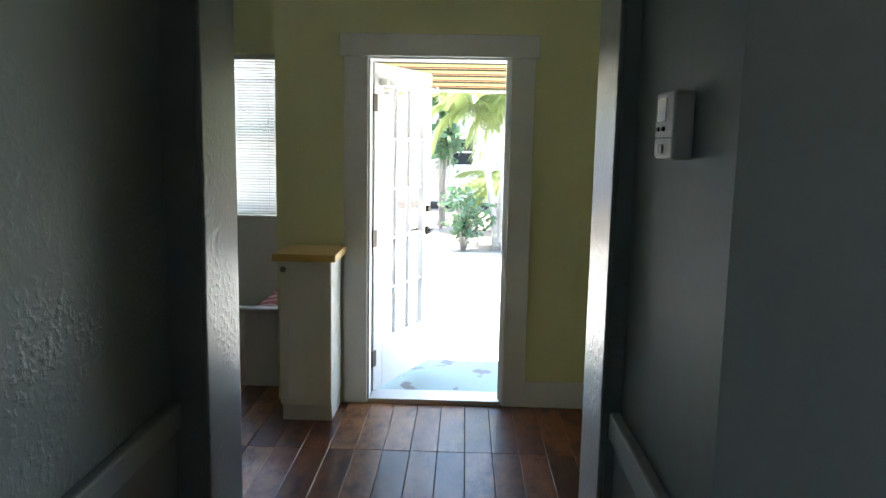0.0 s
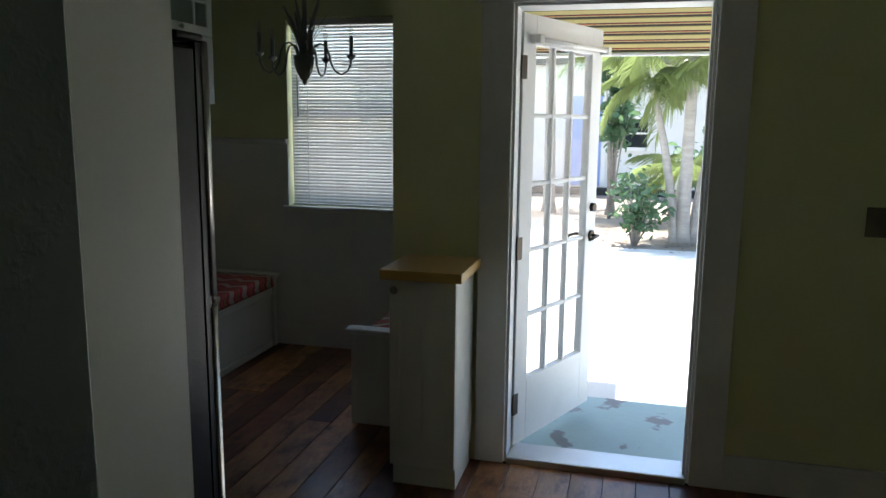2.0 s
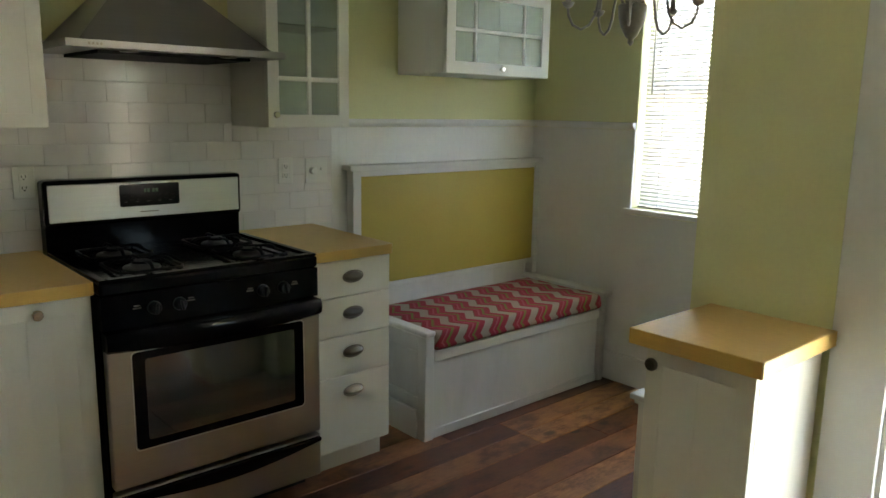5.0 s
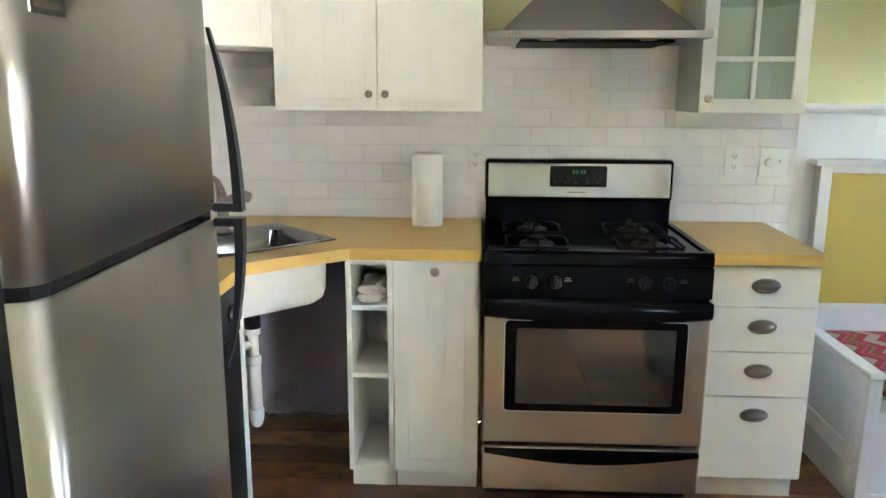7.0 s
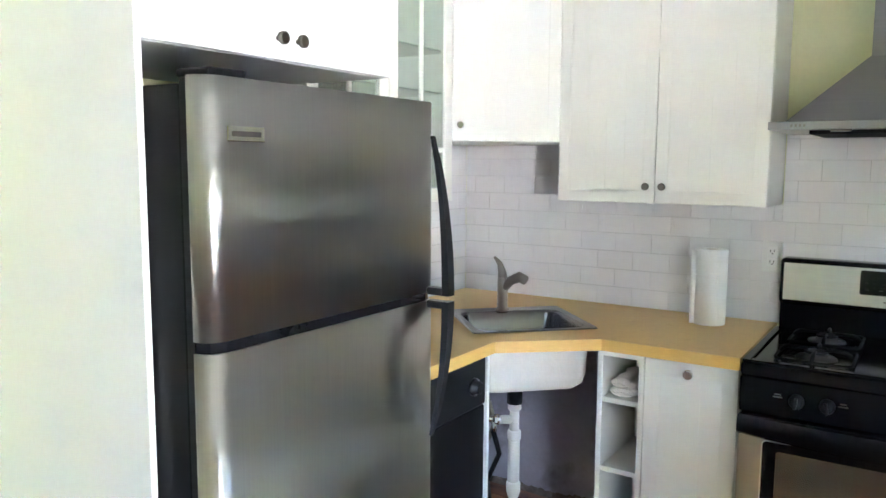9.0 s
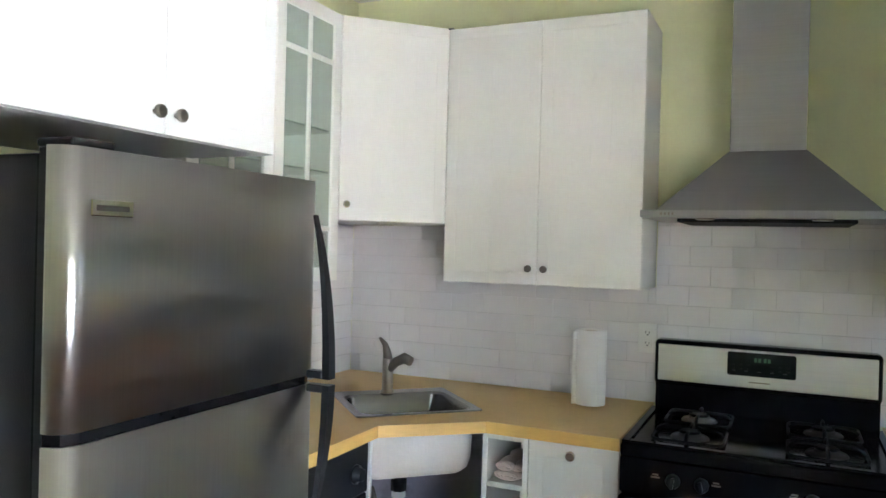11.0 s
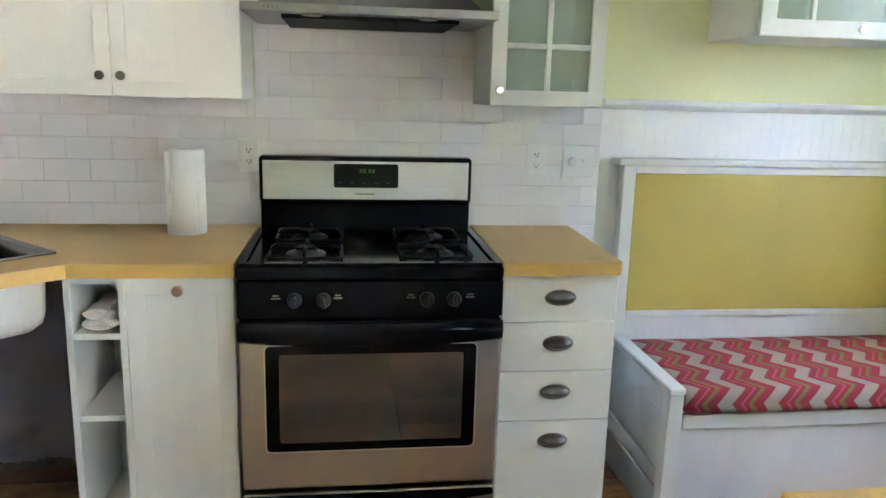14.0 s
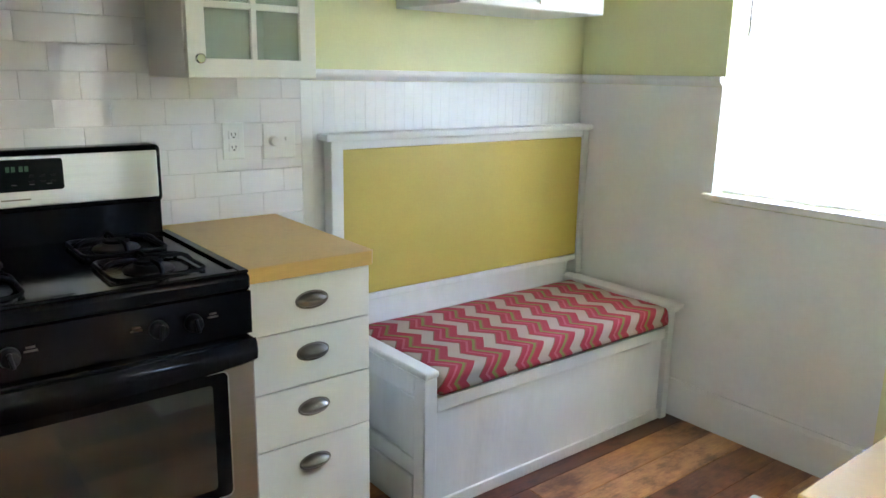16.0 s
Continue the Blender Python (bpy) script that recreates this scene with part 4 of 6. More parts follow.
# back guard
bg = prism(bmesh.new(), [(0.008, 0.572), (RW - 0.008, 0.572), (RW - 0.008, 0.632), (0.008, 0.632)], 0.9, 1.03)
guard = part("backguard", bg, M_BLACK, rg, "black enamel back guard")
gp = B(0.004, 0.552, 1.005, RW - 0.004, 0.632, 1.172, bevel=0.014, seg=3)
part("guard_top", gp, M_BLACK, guard, "rounded black upper guard")
part("fascia", B(0.018, 0.548, 1.022, RW - 0.018, 0.556, 1.156, bevel=0.003), M_PANELSTEEL, guard, "pale brushed steel fascia")
part("display", plate_round(0.262, 0.488, 1.064, 1.148, 0.008, 0.5445, 0.5478), M_LCD, guard, "black clock display")
for k in range(4):
    part("clock_segment", B(0.352 + 0.013 * k + (0.005 if k > 1 else 0), 0.5438, 1.116, 0.361 + 0.013 * k + (0.005 if k > 1 else 0), 0.5444, 1.130), M_CLOCK, guard)
for k in range(5):
    part("display_mark", B(0.278 + 0.042 * k, 0.5441, 1.080, 0.290 + 0.042 * k, 0.5444, 1.083), M_DARK, guard)
for z in (1.085, 1.10):
    for k in range(8):
        if k in (3, 4):
            continue
        part("key", B(0.275 + 0.026 * k, 0.5438, z, 0.287 + 0.026 * k, 0.5444, z + 0.006), M_IRON, guard)
part("maker_mark", B(0.335, 0.5472, 1.040, 0.405, 0.5478, 1.044), M_NICKEL, guard)
# raised cooktop rim, burners and grates
for a in ((0.002, -0.026, 0.026, 0.545), (RW - 0.026, -0.026, RW - 0.002, 0.545), (0.0262, -0.026, RW - 0.0262, 0.002)):
    part("cooktop_rim", B(a[0], a[1], 0.9145, a[2], a[3], 0.9225, bevel=0.003), M_BLACK, cooktop)
for x in (0.185, 0.572):
    for y in (0.135, 0.405):
        bu = lathe(bmesh.new(), [(0.060, 0), (0.056, 0.006), (0.036, 0.007), (0.034, 0.015), (0.030, 0.0165)], 24)
        bu.transform(Matrix.Translation((x, y, 0.9153)))
        burner = part("burner", bu, M_BURNER, cooktop, "dull metal burner ring")
        part("cap", lathe(bmesh.new(), [(0.033, 0.0168), (0.034, 0.021), (0.030, 0.0245)], 24, (x, y, 0.9153)), M_IRON, burner)
        gr = bmesh.new()
        h = 0.105
        ring = []
        for cx, cy, a0 in ((h - 0.03, h - 0.03, 0), (-h + 0.03, h - 0.03, 90), (-h + 0.03, -h + 0.03, 180), (h - 0.03, -h + 0.03, 270)):
            ring += [(x + cx + 0.03 * math.cos(radians(a0 + 30 * q)), y + cy + 0.03 * math.sin(radians(a0 + 30 * q)), 0.924) for q in range(4)]
        tube(gr, ring + ring[:1], 0.005, 6)
        for a in range(4):
            c, d = math.cos(a * math.pi / 2), math.sin(a * math.pi / 2)
            tube(gr, [(x + r * c, y + r * d, z) for r, z in ((h, 0.924), (0.092, 0.937), (0.078, 0.943), (0.030, 0.943), (0.024, 0.938))], [0.0055, 0.006, 0.006, 0.005, 0.0035], 6)
            tube(gr, [(x + h * 0.9 * (c - d), y + h * 0.9 * (c + d), 0.923), (x + h * 0.93 * (c - d), y + h * 0.93 * (c + d), 0.9155)], 0.005, 6)
        part("grate", gr, M_IRON, cooktop, "black cast iron grate")

# ---- range hood ----
hd = thing("range_hood", pose(-2.485, 3.046, 1.614, 0, 0, 90), "brushed steel chimney range hood over the range", "range hood")
HW, HD = 0.746, 0.484
rim = bmesh.new()
box(rim, 0, 0, 0, HW, HD, 0.025, bevel=0.002)
rimo = part("rim", rim, M_HOOD, hd)
pyr = bmesh.new()
lo = [pyr.verts.new(p) for p in ((0.045, 0.022, 0.0252), (HW - 0.045, 0.022, 0.0252), (HW - 0.045, HD, 0.0252), (0.045, HD, 0.0252))]
mid = [pyr.verts.new(p) for p in ((0.252, 0.235, 0.237), (HW - 0.252, 0.235, 0.237), (HW - 0.252, HD, 0.237), (0.252, HD, 0.237))]
pyr.faces.new(lo[::-1])
pyr.faces.new(mid)
for k in range(4):
    pyr.faces.new((lo[k], lo[(k + 1) % 4], mid[(k + 1) % 4], mid[k]))
part("canopy", pyr, M_HOOD, hd)
part("chimney", B(0.254, 0.238, 0.2372, HW - 0.254, HD, CEIL - 1.615, bevel=0.002), M_HOOD, hd)
part("filter", B(0.11, 0.06, -0.012, HW - 0.11, HD - 0.05, -0.0003, bevel=0.002), M_IRON, hd, "dark grease filter")
for k in range(2):
    part("lamp", lathe(bmesh.new(), [(0.028, -0.006), (0.030, -0.0004)], 20, (0.20 + 0.34 * k, 0.036, 0)), M_PEWTER, hd, "small round hood lamp")
for k in range(4):
    part("button", B(0.065 + 0.012 * k, -0.0025, 0.008, 0.071 + 0.012 * k, -0.0002, 0.016), M_PEWTER, rimo)

# ---- sink corner ----
sk = thing("sink", SINK, "stainless steel drop-in corner sink", "sink")
bowl = bmesh.new()
rims = [(0.232, 0.215, CT + 0.0015), (0.230, 0.213, CT + 0.006), (0.203, 0.170, CT + 0.005), (0.196, 0.163, CT - 0.004), (0.186, 0.152, CT - 0.14), (0.15, 0.12, CT - 0.165), (0.03, 0.03, CT - 0.17)]
rr = []
for i, (a, b, z) in enumerate(rims):
    off = 0.0 if i < 2 else -0.022
    ring = []
    c = 0.012 if i < 2 else 0.045
    c = min(c, a * 0.9, b * 0.9)
    for cx, cy, s in ((a - c, b - c, 0), (-a + c, b - c, 1), (-a + c, -b + c, 2), (a - c, -b + c, 3)):
        for q in range(5):
            an = s * math.pi / 2 + q * math.pi / 8
            ring.append(bowl.verts.new((cx + c * math.cos(an), cy + c * math.sin(an) + off, z)))
    rr.append(ring)
for p, q in zip(rr, rr[1:]):
    for k in range(20):
        bowl.faces.new((p[k], p[(k + 1) % 20], q[(k + 1) % 20], q[k]))
bowl.faces.new(rr[-1])
bob = part("bowl", bowl, M_STAINLESS, sk, "worn stainless bowl and rim", smooth=True)
bob.modifiers.new("edge", "EDGE_SPLIT").split_angle = radians(35)
ub = bmesh.new()
under = [(0.212, 0.176, CB - 0.002), (0.208, 0.172, CB - 0.13), (0.200, 0.165, CB - 0.165), (0.180, 0.145, CB - 0.186), (0.13, 0.10, CB - 0.194)]
rr = []
for a, b, z in under:
    c = 0.05
    ring = []
    for cx, cy, s in ((a - c, b - c, 0), (-a + c, b - c, 1), (-a + c, -b + c, 2), (a - c, -b + c, 3)):
        for q in range(5):
            an = s * math.pi / 2 + q * math.pi / 8
            ring.append(ub.verts.new((cx + c * math.cos(an), cy + c * math.sin(an) - 0.03, z)))
    rr.append(ring)
for p, q in zip(rr, rr[1:]):
    for k in range(20):
        ub.faces.new((p[k], p[(k + 1) % 20], q[(k + 1) % 20], q[k]))
ub.faces.new(rr[-1])
part("undercoat", ub, M_UNDERSIDE, sk, "cream coated bowl underside", smooth=True)
dp = thing("drain_pipe", SINK @ pose(-0.02, -0.03, 0), "white plastic sink drain with chrome nut and hoses", "drain pipe")
tail = bmesh.new()
tube(tail, [(0, 0, 0.66), (0, 0, 0.44)], 0.0185, 16)
tube(tail, [(0, 0, 0.475), (0, 0, 0.47), (0, 0, 0.265)], [0.019, 0.0225, 0.0232], 16)
for z, r in ((0.612, 0.0265), (0.495, 0.0260)):
    tube(tail, [(0, 0, z), (0, 0, z - 0.006), (0, 0, z - 0.034), (0, 0, z - 0.038)], [r - 0.003, r, r, r - 0.003], 14)
tube(tail, [(0, 0, 0.292), (0, 0, 0.285), (0, 0, 0.250), (0, 0, 0.224), (0, 0, 0.218)], [0.023, 0.0275, 0.0265, 0.019, 0.012], 16)
part("tailpiece", tail, M_PVC, dp)
part("nut", tube(bmesh.new(), [(0, 0, 0.684), (0, 0, 0.600)], 0.031, 8), M_PLASTIC, dp, "black drain nut")
arm = bmesh.new()
tube(arm, [(0, 0, 0.535), (-0.05, 0.01, 0.535)], 0.0165, 12)
part("branch", arm, M_PVC, dp)
valve = bmesh.new()
tube(valve, [(-0.051, 0.01, 0.535), (-0.075, 0.015, 0.535)], 0.021, 8)
tube(valve, [(-0.076, 0.015, 0.535), (-0.14, 0.05, 0.535), (-0.16, 0.16, 0.53), (-0.16, 0.30, 0.53)], 0.013, 10)
tube(valve, [(-0.076, 0.012, 0.53), (-0.074, 0.012, 0.49)], [0.012, 0.009], 8)
part("valve", valve, M_CHROME, dp, "chrome coupling and supply pipe")
for dx, z, hose_mat in ((-0.09, 0.50, M_PEWTER), (-0.125, 0.44, M_PLASTIC), (-0.07, 0.38, M_PLASTIC)):
    hs = bmesh.new()
    tube(hs, [(dx, 0.05, z + 0.10), (dx + 0.03, 0.06, z), (dx - 0.01, 0.09, z - 0.12), (dx + 0.02, 0.15, z - 0.26), (dx + 0.02, 0.28, z - 0.30)], 0.0105, 8)
    part("hose", hs, hose_mat, dp, "dull supply hose")
fa = thing("faucet", SINK @ pose(-0.02, 0.155, CT + 0.006), "brushed nickel pull-out kitchen faucet", "faucet")
fb = lathe(bmesh.new(), [(0.028, 0), (0.027, 0.008), (0.0215, 0.015), (0.021, 0.13), (0.02, 0.135)], 20)
part("body", fb, M_NICKEL, fa)
part("spout", tube(bmesh.new(), [(0, 0.0, 0.085), (0.025, -0.03, 0.125), (0.05, -0.06, 0.142), (0.068, -0.082, 0.132)], [0.017, 0.019, 0.022, 0.019], 14), M_NICKEL, fa)
part("lever", tube(bmesh.new(), [(0, 0.0, 0.13), (-0.004, 0.002, 0.160), (-0.012, 0.006, 0.19), (-0.032, 0.015, 0.215)], [0.0195, 0.016, 0.011, 0.005], 12), M_NICKEL, fa)
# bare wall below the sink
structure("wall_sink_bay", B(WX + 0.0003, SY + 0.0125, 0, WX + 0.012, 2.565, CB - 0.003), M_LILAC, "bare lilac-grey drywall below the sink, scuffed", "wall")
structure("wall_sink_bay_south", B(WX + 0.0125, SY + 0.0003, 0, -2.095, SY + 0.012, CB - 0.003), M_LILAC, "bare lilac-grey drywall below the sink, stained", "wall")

# broken plaster and dirt along the foot of that wall
random.seed(61)
for m, length in ((pose(WX + 0.0125, SY + 0.03, 0, 0, 0, 90), 0.90), (pose(-2.10, SY + 0.0125, 0, 0, 0, 180), 0.84)):
    db = bmesh.new()
    n = int(length / 0.012)
    rows = []
    for k in range(n + 1):
        u = length * k / n
        h = 0.014 + 0.026 * abs(noise.noise(Vector((u * 9, 1.7, 0)))) + 0.012 * random.random()
        d = 0.008 + 0.022 * abs(noise.noise(Vector((u * 6, 8.2, 0)))) + 0.005 * random.random()
        rows.append([db.verts.new(p) for p in ((u, 0, h), (u, -d * 0.45, h * random.uniform(0.6, 0.95)), (u, -d, h * random.uniform(0.15, 0.4)), (u, -d * 1.3, 0.0005), (u, 0, 0.0005))])
    for p, q in zip(rows, rows[1:]):
        for i in range(4):
            db.faces.new((p[i], p[i + 1], q[i + 1], q[i]))
    db.faces.new(rows[0])
    db.faces.new(rows[-1][::-1])
    structure("broken_skirting", db, M_RUBBLE, "broken dirty plaster edge along the floor", "skirting").matrix_world = m

# dishwasher between sink and refrigerator
dw = thing("dishwasher", pose(-1.634, 2.262, 0, 0, 0, 180), "slim dishwasher with a dial on its black control strip", "dishwasher")
part("body", B(0.0, 0.0, 0.1, 0.426, 0.56, CB - 0.004), M_PLASTIC, dw)
# a dark steel door; the shade on it is put into the near-black colour
part("door", B(0.002, -0.022, 0.11, 0.424, -0.0005, 0.705, bevel=0.004), M_FRIDGESIDE, dw, "steel door, its shade put into the near-black colour")
dcp = part("control_panel", B(0.002, -0.026, 0.71, 0.424, -0.0005, CB - 0.006, bevel=0.005), M_PLASTIC, dw, "black control strip")
dk = lathe(bmesh.new(), [(0.03, 0), (0.03, 0.008), (0.022, 0.012), (0.02, 0.026), (0.017, 0.028)], 20)
dk.transform(Matrix.Translation((0.345, -0.026, 0.785)) @ Matrix.Rotation(radians(90), 4, "X"))
part("dial", dk, M_PLASTIC, dcp, "black timer dial")
part("plinth", B(0.005, 0.04, 0, 0.42, 0.05, 0.0995), M_DARK, dw)
single("filler_panel", B(-2.077, 1.66, 0, -2.062, 2.292, CB - 0.003, bevel=0.001, seg=1), M_PANEL, Matrix(), "white upright filler panel beside the dishwasher", "panel")

# ---- refrigerator ----
fr = thing("refrigerator", pose(-0.824, 2.42, 0, 0, 0, 180), "stainless top-freezer refrigerator with black handles and sides", "refrigerator")
FW, FH, SPLIT = 0.740, 1.657, 1.162
part("body", B(0.004, 0.068, 0.02, FW - 0.004, 0.70, FH - 0.012, bevel=0.006), M_FRIDGESIDE, fr, "black pebbled cabinet")


def fridge_door(name, z0, z1):
    """A door slab whose upright front edges are rounded."""
    out = []
    r = 0.042
    for cx, cy, a0 in ((r, r, 180), (FW - r, r, 270)):
        for q in range(9):
            a = radians(a0 + q * 90 / 8)
            out.append((cx + r * math.cos(a), cy + r * math.sin(a)))
    out += [(FW, 0.047), (0, 0.047)]
    bm = prism(bmesh.new(), out, z0, z1)
    d = part(name, bm, M_STEEL, fr, "brushed steel door")
    for f in d.data.polygons:
        f.use_smooth = abs(f.normal.z) < 0.5
    return d


up = fridge_door("freezer_door", SPLIT + 0.0115, FH)
lo_d = fridge_door("fridge_door", 0.09, SPLIT - 0.0115)
gap = prism(bmesh.new(), [(0.004, 0.044), (0.016, 0.019), (0.044, 0.007), (FW - 0.044, 0.007), (FW - 0.016, 0.019), (FW - 0.004, 0.044), (FW - 0.004, 0.0470), (0.004, 0.0470)], SPLIT - 0.0113, SPLIT + 0.0113)
part("gasket", gap, M_BLACK, fr, "black band between the doors")
part("seal", B(0.003, 0.0472, 0.095, FW - 0.003, 0.0678, FH - 0.004), M_PLASTIC, fr)
part("kickplate", B(0.03, 0.04, 0.0, FW - 0.03, 0.06, 0.085), M_PLASTIC, fr)
part("hinge_cap", B(0.02, 0.01, FH + 0.0002, 0.11, 0.10, FH + 0.016, bevel=0.005), M_PLASTIC, fr)
bd = part("badge", B(0.050, -0.0035, 1.541, 0.140, -0.0002, 1.570, bevel=0.0015, seg=1), M_CHROME, up, "small metal badge")
part("badge_bar", B(0.060, -0.0042, 1.550, 0.130, -0.0036, 1.560), M_NICKEL, bd)


def bow_handle(z0, z1, far, near_z, parent):
    bm = bmesh.new()
    n = 14
    rows = []
    for k in range(n + 1):
        s = k / n
        z = z0 + (z1 - z0) * s
        w = 0.014 - 0.008 * s ** 2
        out = max(0.008, far * math.cos(s * math.pi / 2) ** 0.62)
        fat = 0.012 - 0.0075 * s ** 1.5
        y = -out
        rows.append([bm.verts.new(p) for p in ((-w, y - fat, z), (w, y - fat, z), (w * 1.1, y + fat * 0.65, z), (-w * 1.1, y + fat * 0.65, z))])
    for p, q in zip(rows, rows[1:]):
        for k in range(4):
            bm.faces.new((p[k], p[(k + 1) % 4], q[(k + 1) % 4], q[k]))
    bm.faces.new(rows[0][::-1])
    bm.faces.new(rows[-1])
    za, zb = sorted((z0, z0 + (0.019 if z1 > z0 else -0.019)))
    box(bm, -0.016, -far + 0.006, za, 0.013, -0.0003, zb, bevel=0.003, seg=1)
    bm.transform(Matrix.Translation((FW - 0.037, 0, 0)))
    return part("handle", bm, M_PLASTIC, parent, "bowed black plastic handle")


bow_handle(SPLIT + 0.0075, SPLIT + 0.41, 0.056, 0, up)
bow_handle(SPLIT - 0.0075, SPLIT - 0.37, 0.056, 0, lo_d)

# paper towel roll
pt = thing("paper_towel_roll", pose(-2.80, 2.820, CT), "white paper towel roll standing on the worktop", "paper towel")
pr = bmesh.new()
prof = [(0.056, 0.0), (0.058, 0.002), (0.0585, 0.14), (0.058, 0.278), (0.056, 0.28), (0.022, 0.279), (0.021, 0.25)]
lathe(pr, prof, 32)
part("roll", pr, M_PAPER, pt)
fl = bmesh.new()
pts = [(0.0595 * math.cos(radians(d)), 0.0595 * math.sin(radians(d))) for d in range(40, -50, -8)] + [(0.0435, -0.0455), (0.047, -0.052), (0.050, -0.059)]
for (x0, y0), (x1, y1) in zip(pts, pts[1:]):
    vs = [fl.verts.new(p) for p in ((x0, y0, 0.003), (x1, y1, 0.003), (x1, y1, 0.276), (x0, y0, 0.276))]
    fl.faces.new(vs)
bmesh.ops.remove_doubles(fl, verts=fl.verts, dist=1e-5)
lf = part("loose_sheet", fl, M_PAPER, pt, smooth=True)
lf.modifiers.new("thickness", "SOLIDIFY").thickness = 0.0012
part("core", lathe(bmesh.new(), [(0.0205, 0.20), (0.0205, 0.2795), (0.018, 0.2796)], 20), M_CLOTH, pt, "cardboard core")

# sockets and switch on the tiles
def plate(y, z, kind):
    o = thing("wall_socket" if kind == "socket" else "wall_switch", pose(WX + 0.0125, y, z, 0, 0, 90), "white double power socket set in the tiles" if kind == "socket" else "white dimmer and switch plate in the tiles", kind)
    w = 0.036 if kind == "socket" else 0.058
    pl = part("plate", B(-w, -0.006, -0.058, w, 0.0, 0.058, bevel=0.003), M_WALLPLATE, o)
    if kind == "socket":
        for s in (-0.02, 0.02):
            part("outlet", B(-0.017, -0.0085, s - 0.014, 0.017, -0.0062, s + 0.014, bevel=0.002, seg=1), M_WALLPLATE, pl)
            for dx in (-0.007, 0.006):
                part("slot", B(dx - 0.0012, -0.0092, s - 0.003, dx + 0.0012, -0.0086, s + 0.006), M_DARK, pl)
            part("slot", B(-0.003, -0.0092, s - 0.010, 0.003, -0.0086, s - 0.006), M_DARK, pl)
    else:
        kb = lathe(bmesh.new(), [(0.017, 0), (0.016, 0.016), (0.013, 0.019)], 18)
        kb.transform(Matrix.Translation((-0.022, -0.0062, 0)) @ Matrix.Rotation(radians(90), 4, "X"))
        part("dimmer", kb, M_WALLPLATE, pl)
        part("toggle", B(0.018, -0.016, 0.0, 0.028, -0.0062, 0.013, bevel=0.002, seg=1), M_WALLPLATE, pl)
    return o


plate(4.046, 1.165, "socket")
plate(4.205, 1.16, "switch")
plate(3.004, 1.165, "socket")

# ---- nook: window, blind, bench ----
wf = thing("window_1", pose(WIN_L, NN, WIN_B), "white sash window with a lowered blind in the nook", "window", kind="structure")
ww, wh = WIN_R - WIN_L, WIN_T - WIN_B
fb2 = bmesh.new()
for a, b in ((0.0, 0.03), (ww - 0.03, ww)):
    box(fb2, a, 0.09, 0, b, 0.14, wh)
box(fb2, 0.03, 0.09, 0, ww - 0.03, 0.14, 0.04)
box(fb2, 0.03, 0.09, wh - 0.04, ww - 0.03, 0.14, wh)
box(fb2, 0.03, 0.095, wh / 2 - 0.02, ww - 0.03, 0.135, wh / 2 + 0.02)
part("window_frame", fb2, M_WHITE, wf)
for a, b in ((0.04, wh / 2 - 0.02), (wh / 2 + 0.02, wh - 0.04)):
    p = part("pane", B(0.03, 0.11, a, ww - 0.03, 0.114, b), M_GLASS, wf)
    p.visible_shadow = False
part("window_sill", B(-0.035, -0.035, -0.028, ww + 0.035, 0.088, -0.001, bevel=0.005), M_WHITE, wf, "white painted stone sill")
bl = thing("window_blind", pose(WIN_L, NN + 0.02, WIN_B), "lowered white horizontal slat blind, closed", "blind")
part("headrail", B(0.012, 0.0, wh - 0.045, ww - 0.012, 0.045, wh - 0.004, bevel=0.003), M_WHITE, bl)
slat = bmesh.new()
prof = [(-0.0115, 0.004), (-0.006, 0.0005), (0.0, -0.0008), (0.006, 0.0005), (0.0115, 0.004)]
ring0 = [slat.verts.new((0.016, 0.02 + 0.52 * a + 0.6 * b, 0.86 * a)) for a, b in prof]
ring1 = [slat.verts.new((ww - 0.016, 0.02 + 0.52 * a + 0.6 * b, 0.86 * a)) for a, b in prof]
for k in range(4):
    slat.faces.new((ring0[k], ring0[k + 1], ring1[k + 1], ring1[k]))
first = part("slat", slat, M_BLIND, bl, smooth=True)
N_SLAT = 55
for k in range(N_SLAT):
    s = first if k == 0 else first.copy()
    if k:
        scene.collection.objects.link(s)
    s.location = (0, 0, 0.028 + (wh - 0.085) * k / (N_SLAT - 1))
    s.rotation_euler = (radians(random.uniform(-1.6, 1.6)), radians(random.uniform(-0.08, 0.08)), 0)
part("bottom_rail", B(0.014, 0.008, 0.002, ww - 0.014, 0.032, 0.014, bevel=0.002), M_WHITE, bl)
for u in (0.13, ww - 0.13):
    part("ladder_cord", B(u, 0.006, 0.01, u + 0.003, 0.0075, wh - 0.05), M_WALLPLATE, bl)
part("wand", tube(bmesh.new(), [(0.07, -0.012, wh - 0.05), (0.072, -0.014, wh - 0.62)], 0.004, 8), M_WALLPLATE, bl, "hanging tilt wand")
part("pull_cord", tube(bmesh.new(), [(0.105, -0.010, wh - 0.05), (0.106, -0.012, wh - 0.45)], 0.0015, 6), M_WALLPLATE, bl)


